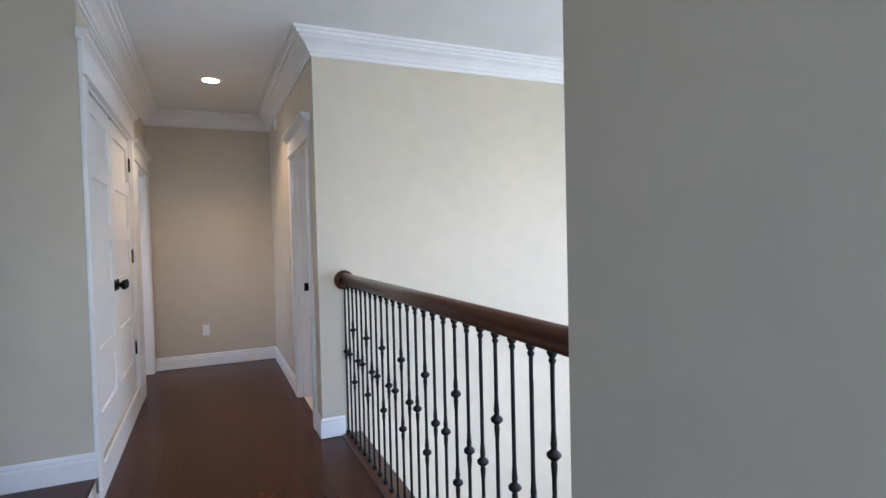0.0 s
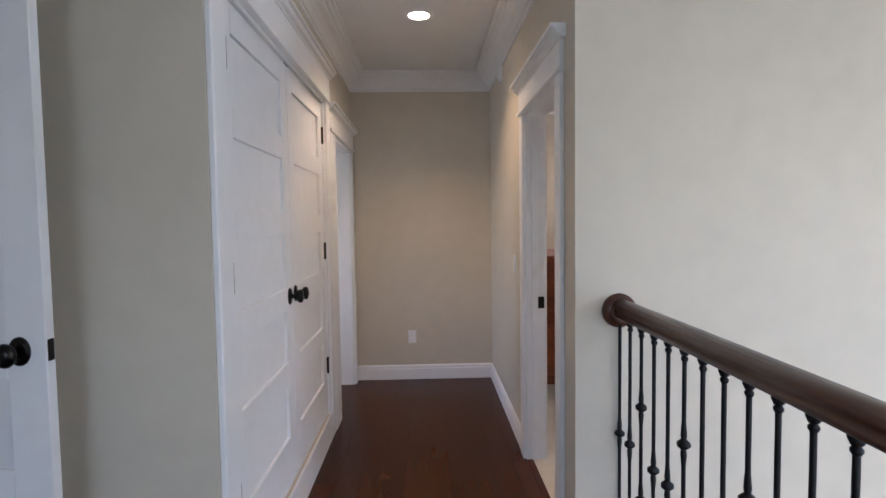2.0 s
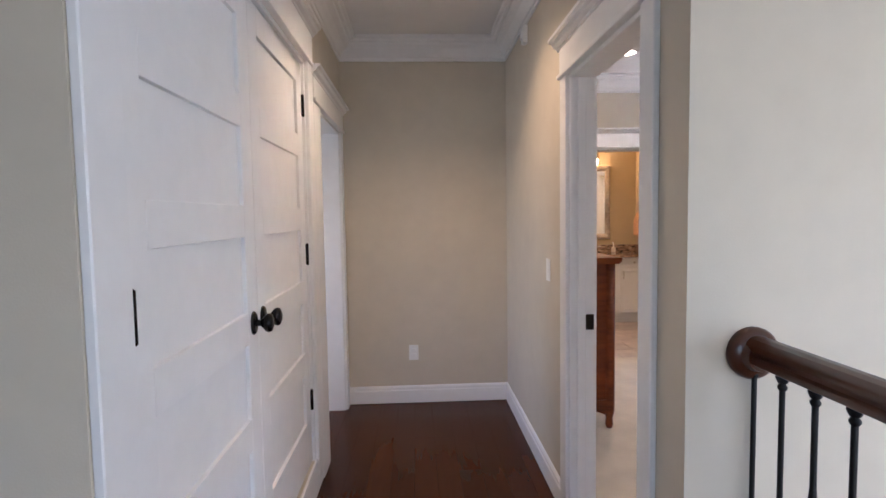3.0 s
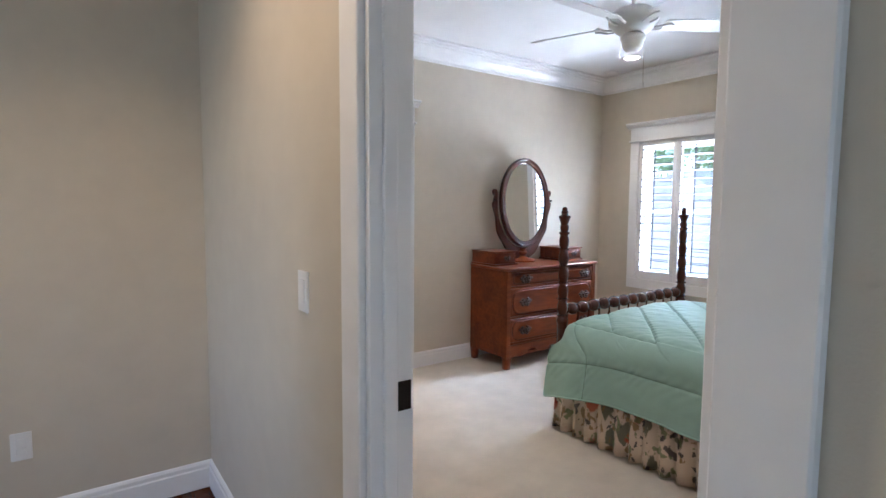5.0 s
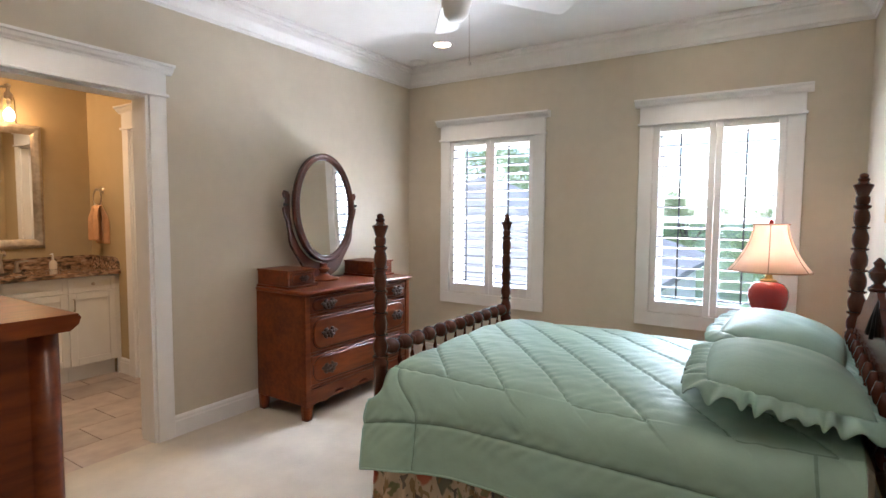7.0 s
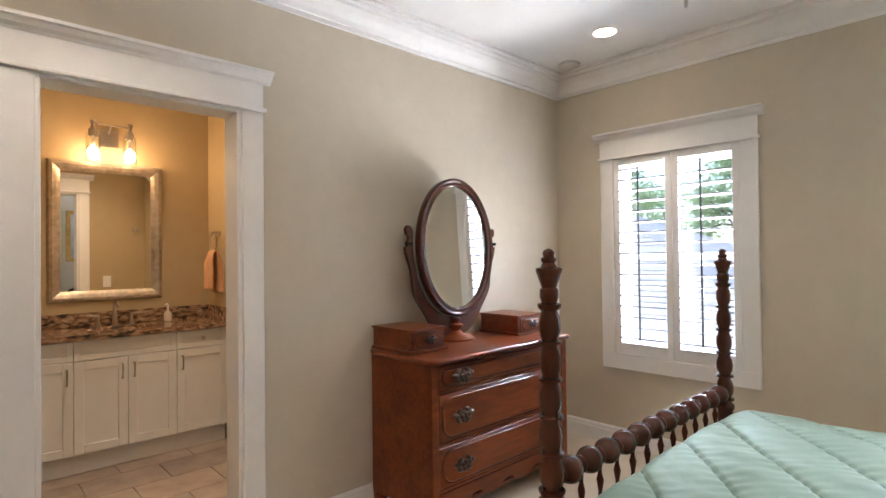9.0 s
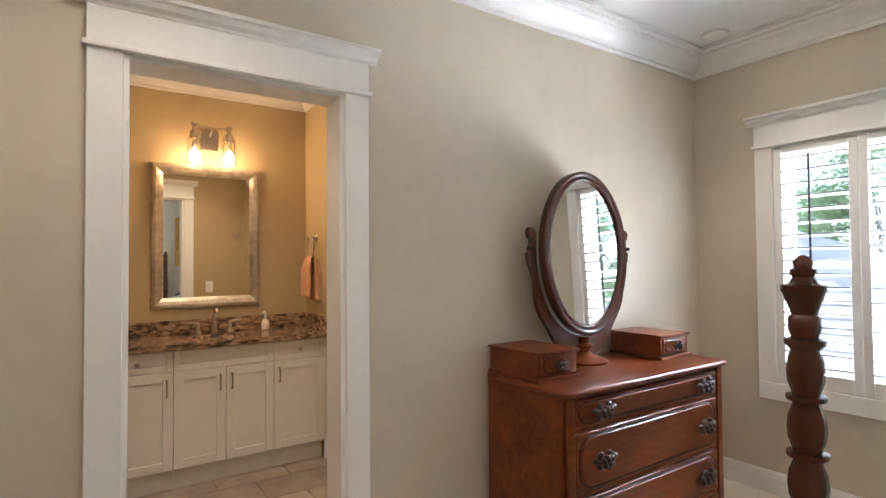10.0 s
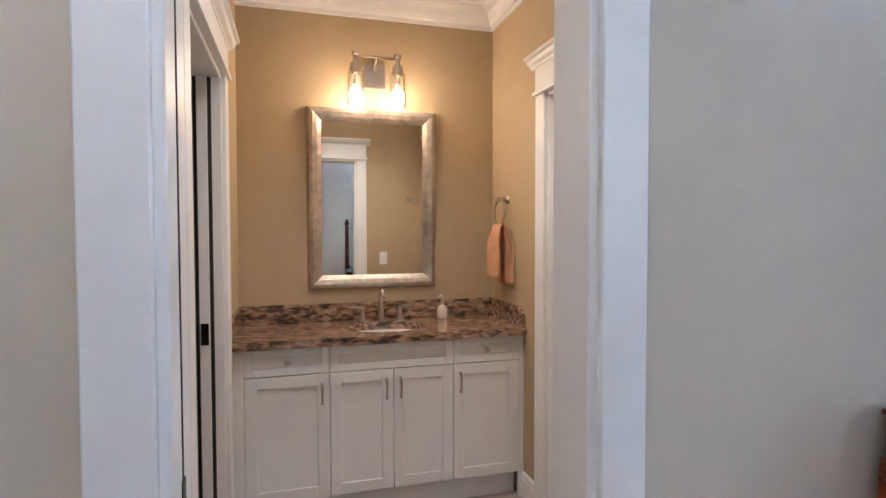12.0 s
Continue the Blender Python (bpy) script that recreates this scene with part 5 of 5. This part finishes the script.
def granite():
    m = bpy.data.materials.new("brown_veined_granite")
    m.use_nodes = True
    nt = m.node_tree
    b = nt.nodes["Principled BSDF"]
    b.inputs["Roughness"].default_value, b.inputs["Coat Weight"].default_value = 0.14, 0.3
    tc = nt.nodes.new("ShaderNodeTexCoord")
    mp = nt.nodes.new("ShaderNodeMapping")
    mp.inputs["Scale"].default_value = (0.6, 1.7, 1.5)
    mp.inputs["Rotation"].default_value = (0, 0, 0.5)
    nt.links.new(tc.outputs["Object"], mp.inputs[0])
    n = nt.nodes.new("ShaderNodeTexNoise")
    n.inputs["Scale"].default_value, n.inputs["Detail"].default_value, n.inputs["Distortion"].default_value = 28, 10, 0.6
    nt.links.new(mp.outputs[0], n.inputs["Vector"])
    r = nt.nodes.new("ShaderNodeValToRGB")
    els = r.color_ramp.elements
    els[0].position, els[0].color = 0.36, (0.035, 0.028, 0.024, 1)
    els[1].position, els[1].color = 0.68, (0.47, 0.35, 0.24, 1)
    for p, c in ((0.43, (0.10, 0.066, 0.048, 1)), (0.50, (0.25, 0.145, 0.085, 1)), (0.57, (0.34, 0.215, 0.13, 1))):
        e = els.new(p)
        e.color = c
    v = nt.nodes.new("ShaderNodeTexVoronoi")
    v.inputs["Scale"].default_value = 70
    nt.links.new(tc.outputs["Object"], v.inputs["Vector"])
    r2 = nt.nodes.new("ShaderNodeValToRGB")
    r2.color_ramp.elements[0].position, r2.color_ramp.elements[1].position = 0.05, 0.3
    r2.color_ramp.elements[0].color = (0.25, 0.22, 0.2, 1)
    mx = nt.nodes.new("ShaderNodeMixRGB")
    mx.blend_type, mx.inputs[0].default_value = 'MULTIPLY', 0.6
    nt.links.new(n.outputs["Fac"], r.inputs[0])
    nt.links.new(v.outputs["Distance"], r2.inputs[0])
    nt.links.new(r.outputs[0], mx.inputs[1])
    nt.links.new(r2.outputs[0], mx.inputs[2])
    nt.links.new(mx.outputs[0], b.inputs["Base Color"])
    return m


GRANITE = granite()
SX, SY = 2.938, 9.285
worktop = thing("vanity_countertop", "polished brown veined granite vanity top with a sink cut-out", "countertop", (2.91, 9.3, 0.86))
bm = B()
outer = [(TX0 + 0.001, VY - 0.035), (TX1 - 0.001, VY - 0.035), (TX1 - 0.001, TY1 - 0.001), (TX0 + 0.001, TY1 - 0.001)]
n = 40
hole = [(SX + 0.20 * math.cos(2 * math.pi * k / n), SY + 0.145 * math.sin(2 * math.pi * k / n)) for k in range(n)]


def ray_out(p):
    d = Vector((p[0] - SX, p[1] - SY))
    best = 9
    if d.x:
        best = min(best, ((outer[1][0] if d.x > 0 else outer[0][0]) - SX) / d.x)
    if d.y:
        best = min(best, ((outer[2][1] if d.y > 0 else outer[0][1]) - SY) / d.y)
    return SX + d.x * best, SY + d.y * best


ring_out = [ray_out(p) for p in hole]
for p in outer:
    j = min(range(n), key=lambda q: (ring_out[q][0] - p[0]) ** 2 + (ring_out[q][1] - p[1]) ** 2)
    ring_out[j] = p
zt, zb = 0.90, 0.862
vs = [[bm.verts.new((x, y, z)) for x, y in ring] for ring, z in ((hole, zt), (ring_out, zt), (ring_out, zb), (hole, zb))]
for a, b in ((0, 1), (1, 2), (2, 3), (3, 0)):
    for k in range(n):
        bm.faces.new((vs[a][k], vs[a][(k + 1) % n], vs[b][(k + 1) % n], vs[b][k]))
bmesh.ops.recalc_face_normals(bm, faces=bm.faces[:])
part("slab", bm, GRANITE, worktop)
part("backsplash", box(B(), TX0 + 0.02, TX1 - 0.02, TY1 - 0.022, TY1 - 0.001, 0.9005, 1.0, 0.002), GRANITE, worktop)
for x0, x1 in ((TX0 + 0.001, TX0 + 0.02), (TX1 - 0.02, TX1 - 0.001)):
    o = [(VY - 0.02, 0.9005), (TY1 - 0.001, 0.9005), (TY1 - 0.001, 1.0), (VY + 0.05, 1.0), (VY + 0.01, 0.985), (VY - 0.018, 0.95)]
    bm = B()
    prism(bm, o, x1 - x0, pose(x0, 0, 0))
    part("side_splash", bm, GRANITE, worktop)
PORC = material("cream_porcelain", (0.74, 0.69, 0.60), 0.1, vary=0.02, scale=8)
t = thing("sink_basin", "cream porcelain undermount sink basin", "sink", (SX, SY, 0.75))
bm = B()
rings = []
for f, z in ((1.04, 0.861), (0.99, 0.85), (0.95, 0.81), (0.80, 0.765), (0.45, 0.742), (0.06, 0.738)):
    rings.append([bm.verts.new((SX + 0.20 * f * math.cos(2 * math.pi * k / n), SY + 0.145 * f * math.sin(2 * math.pi * k / n), z)) for k in range(n)])
for a, b in zip(rings, rings[1:]):
    for k in range(n):
        f = bm.faces.new((a[k], a[(k + 1) % n], b[(k + 1) % n], b[k]))
        f.smooth = True
bm.faces.new(rings[-1])
part("bowl", bm, PORC, t)
t = thing("sink_faucet", "brushed nickel widespread faucet with two lever handles", "faucet", (2.94, 9.48, 0.90))
fy = 9.475
part("spout", tube(B(), [(2.94, fy, 0.90), (2.94, fy, 1.0), (2.94, fy - 0.008, 1.045), (2.94, fy - 0.03, 1.07), (2.94, fy - 0.06, 1.075), (2.94, fy - 0.085, 1.06), (2.94, fy - 0.093, 1.04)],
                   [0.020, 0.013, 0.012, 0.012, 0.012, 0.012, 0.013], 14), NICKEL, t)
for s in (-1, 1):
    x = 2.94 + 0.105 * s
    part("valve", lathe(B(), [(0.024, 0.901), (0.022, 0.908), (0.013, 0.93), (0.012, 0.965), (0.015, 0.972)], pose(x, fy, 0), 18), NICKEL, t)
    part("lever", tube(B(), [(x - 0.006 * s, fy, 0.972), (x + 0.03 * s, fy - 0.005, 0.98), (x + 0.075 * s, fy - 0.012, 0.982)], [0.012, 0.009, 0.006], 10), NICKEL, t)
t = thing("soap_dispenser", "clear soap pump bottle beside the sink", "soap dispenser", (3.29, 9.46, 0.90))
SOAP = material("pale_liquid_soap", (0.72, 0.66, 0.56), 0.15, vary=0.04, scale=10, coat=0.5)
part("bottle", lathe(B(), [(0.026, 0.901), (0.029, 0.906), (0.029, 0.955), (0.022, 0.97), (0.011, 0.978)], pose(3.29, 9.46, 0), 20), SOAP, t)
part("pump", tube(B(), [(3.29, 9.46, 0.976), (3.29, 9.46, 1.025), (3.285, 9.455, 1.03), (3.26, 9.43, 1.028)], [0.010, 0.005, 0.008, 0.004], 10), PLASTIC, t)

HAMMERED = material("hammered_silver_leaf", (0.52, 0.45, 0.36), 0.34, metal=0.85, vary=0.18, scale=25, bump=1.0, bump_scale=45)
t = thing("vanity_mirror", "rectangular mirror in a hammered silver frame", "mirror", (2.91, TY1, 1.08))
MX0, MX1, MZ0, MZ1 = 2.547, 3.273, 1.078, 2.083
fp = [(0, 0), (0.012, 0.026), (0.030, 0.034), (0.055, 0.026), (0.078, 0.012), (0.078, 0)]
bm = B()
cs = [(MX0, MZ0, 1, 1), (MX1, MZ0, -1, 1), (MX1, MZ1, -1, -1), (MX0, MZ1, 1, -1)]
rings = [[bm.verts.new((x + sx * p, TY1 - 0.003 - q, z + sz * p)) for p, q in fp] for x, z, sx, sz in cs]
for k in range(4):
    a, b = rings[k], rings[(k + 1) % 4]
    for j in range(len(fp) - 1):
        bm.faces.new((a[j], b[j], b[j + 1], a[j + 1]))
    bm.faces.new((a[-1], b[-1], b[0], a[0]))
bmesh.ops.recalc_face_normals(bm, faces=bm.faces[:])
part("mirror_frame", bm, HAMMERED, t, "hammered silver mirror frame")
part("glass", box(B(), MX0 + 0.07, MX1 - 0.07, TY1 - 0.012, TY1 - 0.004, MZ0 + 0.07, MZ1 - 0.07), MIRRORMAT, t, "mirror glass")

t = thing("vanity_light", "lit two-lamp brushed nickel wall light with glass shades", "wall light", (2.92, TY1, 2.33))
part("backplate", box(B(), 2.86, 2.98, TY1 - 0.022, TY1 - 0.002, 2.20, 2.33, 0.004, seg=2), NICKEL, t)
part("arm", tube(B(), [(2.79, TY1 - 0.10, 2.345), (3.05, TY1 - 0.10, 2.345)], 0.007, 10), NICKEL, t)
part("stem", tube(B(), [(2.92, TY1 - 0.02, 2.30), (2.92, TY1 - 0.07, 2.33), (2.92, TY1 - 0.10, 2.345)], 0.008, 10), NICKEL, t)
for x in (2.805, 3.035):
    part("socket", lathe(B(), [(0.026, 2.255), (0.028, 2.262), (0.028, 2.30), (0.012, 2.315), (0.012, 2.345), (0.020, 2.352), (0.020, 2.366), (0.004, 2.376)], pose(x, TY1 - 0.10, 0), 20), NICKEL, t)
    bm = B()
    seg = 24
    rings = [[bm.verts.new((x + r * math.cos(2 * math.pi * k / seg), TY1 - 0.10 + r * math.sin(2 * math.pi * k / seg), z)) for k in range(seg)]
             for r, z in ((0.040, 2.27), (0.044, 2.25), (0.046, 2.15), (0.050, 2.07))]
    for a, b in zip(rings, rings[1:]):
        for k in range(seg):
            bm.faces.new((a[k], a[(k + 1) % seg], b[(k + 1) % seg], b[k])).smooth = True
    part("bulb_base", lathe(B(), [(0.013, 2.186), (0.013, 2.258)], pose(x, TY1 - 0.10, 0), 14), NICKEL, t)
    g = part("glass_shade", bm, GLASS, t, "clear glass lamp shade")
    g.visible_shadow = False
    b = part("bulb", lathe(B(), [(0.006, 2.085), (0.028, 2.098), (0.038, 2.125), (0.034, 2.155), (0.014, 2.178), (0.012, 2.19)], pose(x, TY1 - 0.10, 0), 18), GLOWBULB, t, "glowing warm bulb")
    b.visible_shadow = False

TOWEL = material("peach_terry_cloth", (0.66, 0.38, 0.20), 0.95, vary=0.08, scale=20, bump=0.8, bump_scale=260, spec=0.1)
t = thing("towel_ring", "brushed nickel towel ring on the bathroom wall", "towel ring", (TX1, 9.30, 1.58))
part("mount", lathe(B(), [(0.026, 0), (0.026, 0.006), (0.014, 0.014), (0.012, 0.045), (0.016, 0.055), (0.010, 0.062)], pose(TX1, 9.31, 1.575, 0, -90, 0), 18), NICKEL, t)
part("ring", tube(B(), [(TX1 - 0.05, 9.31 + 0.072 * math.sin(2 * math.pi * k / 32), 1.502 + 0.072 * math.cos(2 * math.pi * k / 32)) for k in range(32)], 0.0055, 8, True), NICKEL, t)
bm = B()
cols = []
for i in range(25):
    f = i / 24
    yy = -0.5 + f
    col = []
    for j in range(41):
        q = j / 40
        s = abs(q - 0.5) * 2                     # 0 at the ring, 1 at the hems
        side = -1 if q < 0.5 else 1
        w = 0.055 + 0.045 * min(1, s * 2.2)
        length = 0.30 if side < 0 else 0.33
        z = 1.438 - s * length
        off = side * (0.008 + 0.022 * min(1, s * 3)) + 0.012 * math.sin(f * 15 + side) * min(1, s * 3)
        col.append(bm.verts.new((TX1 - 0.052 + off, 9.31 + yy * 2 * w, z)))
    cols.append(col)
for a, b in zip(cols, cols[1:]):
    for j in range(40):
        bm.faces.new((a[j], b[j], b[j + 1], a[j + 1])).smooth = True
ob = solid("hand_towel", bm, TOWEL, "peach terry hand towel draped through the ring", "towel")
sm = ob.modifiers.new("thickness", 'SOLIDIFY')
sm.thickness = 0.007
t = thing("robe_hook", "small dark robe hook on the bathroom wall", "hook", (3.55, TY0, 1.70))
part("plate", box(B(), 3.535, 3.565, TY0, TY0 + 0.006, 1.67, 1.74, 0.002), NICKEL, t)
for s in (-1, 1):
    part("prong", tube(B(), [(3.55, TY0 + 0.005, 1.70), (3.55 + 0.02 * s, TY0 + 0.03, 1.685), (3.55 + 0.045 * s, TY0 + 0.045, 1.71)], 0.005, 8), NICKEL, t)

# ---- outside ----
GRASS = material("lawn", (0.09, 0.13, 0.045), 0.95, vary=0.25, scale=0.8, bump=0.5, bump_scale=8)
ROOF = material("pale_shingle_roof", (0.27, 0.255, 0.25), 0.85, vary=0.12, scale=3, bump=0.4, bump_scale=12)
SIDING = material("white_house_siding", (0.70, 0.69, 0.66), 0.7, vary=0.05, scale=2)
BARK = material("grey_bark", (0.14, 0.11, 0.08), 0.95, vary=0.3, scale=12, bump=0.8, bump_scale=30)
LEAF = material("green_leaves", (0.11, 0.14, 0.075), 0.8, scale=3, color2=(0.07, 0.10, 0.05))
nt = LEAF.node_tree                       # thin leaves let some light through
thin = nt.nodes.new("ShaderNodeBsdfTranslucent")
thin.inputs["Color"].default_value = (0.16, 0.20, 0.08, 1)
both = nt.nodes.new("ShaderNodeAddShader")
nt.links.new(nt.nodes["Principled BSDF"].outputs[0], both.inputs[0])
nt.links.new(thin.outputs[0], both.inputs[1])
nt.links.new(both.outputs[0], nt.nodes["Material Output"].inputs[0])
bm = B()
box(bm, -400, 600, -500, 500, -3.9, -3.4)
solid("ground", bm, GRASS, "green lawn reaching to the horizon", "ground", "structure")
house = thing("neighbour_house", "neighbouring white house with a pale hipped roof", "house", (20, 13, -3.4))
part("house_wall", box(B(), 13, 27, 7.6, 21, -3.4, -0.5, 0.01), SIDING, house)
RC = [(12.4, 7.0), (27.6, 7.0), (27.6, 21.6), (12.4, 21.6)]
bm = B()
lo = [bm.verts.new((x, y, -0.62)) for x, y in RC]
lo2 = [bm.verts.new((x, y, -0.44)) for x, y in RC]
r0, r1 = bm.verts.new((19.2, 14.3, 2.75)), bm.verts.new((20.8, 14.3, 2.75))
bm.faces.new(lo)
for k in range(4):
    bm.faces.new((lo[k], lo[(k + 1) % 4], lo2[(k + 1) % 4], lo2[k]))
bm.faces.new((lo2[0], lo2[1], r1, r0))
bm.faces.new((lo2[1], lo2[2], r1))
bm.faces.new((lo2[2], lo2[3], r0, r1))
bm.faces.new((lo2[3], lo2[0], r0))
bmesh.ops.recalc_face_normals(bm, faces=bm.faces[:])
roof = part("roof", bm, ROOF, house)
for k in range(1, 14):                    # shingle courses on the end that faces the windows
    f = k / 14
    a, b, c = Vector((12.4, 21.6, -0.44)), Vector((12.4, 7.0, -0.44)), Vector((19.2, 14.3, 2.75))
    pa, pb = a.lerp(c, f), b.lerp(c, f)
    part("shingle_course", tube(B(), [pa + Vector((0, 0, 0.012)), pb + Vector((0, 0, 0.012))], 0.022, 4), ROOF, roof)
for y in (9.2, 12.6, 16.0, 19.2):
    w = part("house_window", box(B(), 12.95, 13.0, y - 0.5, y + 0.5, -2.5, -1.0, 0.01), SIDING, house)
    part("pane", box(B(), 12.93, 12.952, y - 0.42, y + 0.42, -2.42, -1.08), DARKGAP, w)


def tree(seed, height, spread):
    rnd = random.Random(seed)
    t = thing("tree", "leafy green tree beyond the windows", "tree", (0, 0, 0), "trees outside")
    bm = B()
    h0 = height * 0.42
    tube(bm, [(0, 0, 0), (0.1, 0.05, h0 * 0.5), (0.0, 0.1, h0), (0.1, 0.0, height * 0.8)], [0.26, 0.20, 0.15, 0.04], 8)
    tips = []
    for k in range(11):
        aa, up = rnd.uniform(0, 6.28), rnd.uniform(0.45, 0.95)
        r = spread * rnd.uniform(0.45, 1.0) * (1.15 - 0.5 * up)
        tip = Vector((r * math.cos(aa), r * math.sin(aa), height * up))
        base = Vector((0.05, 0.05, h0 * rnd.uniform(0.8, 1.5)))
        tube(bm, [base, base.lerp(tip, 0.5) + Vector((0, 0, 0.3)), tip], [0.09, 0.06, 0.02], 6)
        tips.append(tip)
    part("trunk", bm, BARK, t)
    verts, faces = [], []
    for k in range(9500):
        c = rnd.choice(tips)
        p = c + Vector((rnd.gauss(0, 0.62), rnd.gauss(0, 0.62), rnd.gauss(0, 0.45)))
        u = Vector((rnd.uniform(-1, 1), rnd.uniform(-1, 1), rnd.uniform(-1, 1))).normalized() * rnd.uniform(0.07, 0.15)
        v = Vector((rnd.uniform(-1, 1), rnd.uniform(-1, 1), rnd.uniform(-1, 1))).normalized() * rnd.uniform(0.04, 0.08)
        i = len(verts)
        verts += [p - u, p + v, p + u, p - v]
        faces.append((i, i + 1, i + 2, i + 3))
    me = bpy.data.meshes.new("crown")
    me.from_pydata(verts, [], faces)
    me.materials.append(LEAF)
    ob = new("crown", me)
    ob.parent = t
    return t


t1, t2 = tree(3, 8.5, 3.2), tree(8, 10.5, 3.8)
spots = [(31, 4, 0.68), (34, 9, 0.58), (30, 13.5, 0.95), (33, 18.5, 1.05), (29, -2.5, 1.0), (36, -7, 1.2), (37, 24, 1.1), (24, 0.5, 0.7), (41, 1.5, 0.62), (42, 14, 0.68),
         (18, 3.2, 0.52), (39, 31, 1.2), (27, -11, 1.0), (44, -14, 1.3), (21, -4.5, 0.62)]
for k, (x, y, s) in enumerate(spots):
    mm = pose(x, y, -3.4, 0, 0, 47 * k) @ Matrix.Scale(s, 4)
    if k == 0:
        t1.matrix_basis = mm
    elif k == 1:
        t2.matrix_basis = mm
    else:
        ob = copy_thing(t1 if k % 2 else t2, Matrix.Identity(4))
        ob.matrix_basis = mm

# ---- floor pieces ----
random.seed(5)


def planks(parent, x0, x1, y0, y1, z):
    w = 0.127
    n = math.ceil((x1 - x0) / w)
    for i in range(n):
        a, b = x0 + i * w, min(x1, x0 + (i + 1) * w)
        y = y0 - random.uniform(0, 1.0)
        while y < y1:
            ln = random.choice((0.9, 1.2, 1.5, 1.8))
            p, q = max(y, y0), min(y + ln, y1)
            if q - p > 0.02:
                part("plank", box(B(), a + 0.0002, b - 0.0002, p + 0.0002, q - 0.0002, z - 0.016, z, 0.0007), FLOORWOOD, parent)
            y += ln


planks(hall_floor, -0.06, 1.43, -0.2, HY1, 0.0)
planks(landing, -1.3, 0.02, 0.9, RET_Y, STEP)
part("step_nosing", box(B(), 0.02, 0.062, -1.6, RET_Y, STEP - 0.02, STEP, 0.006, seg=2), FLOORWOOD, landing)
part("plank", box(B(), -0.06, 1.43, -1.6, -0.2, -0.016, 0.0), FLOORWOOD, hall_floor)
part("threshold", box(B(), 1.30, 1.376, HD0, HD1, -0.01, 0.004, 0.002), FLOORWOOD, hall_floor)
k = 0
y = BY1 + 0.022
while y < VY + 0.07:
    x = TX0 - 0.22 * (k % 2)
    while x < TX1:
        a, b = max(x, TX0 - 0.12), min(x + 0.446, TX1)
        if b - a > 0.02:
            part("tile", box(B(), a + 0.0015, b - 0.0015, y + 0.0015, min(y + 0.297, VY + 0.075), -0.006, 0.003, 0.0012), TILE, bath_floor)
        x += 0.449
    y += 0.30
    k += 1
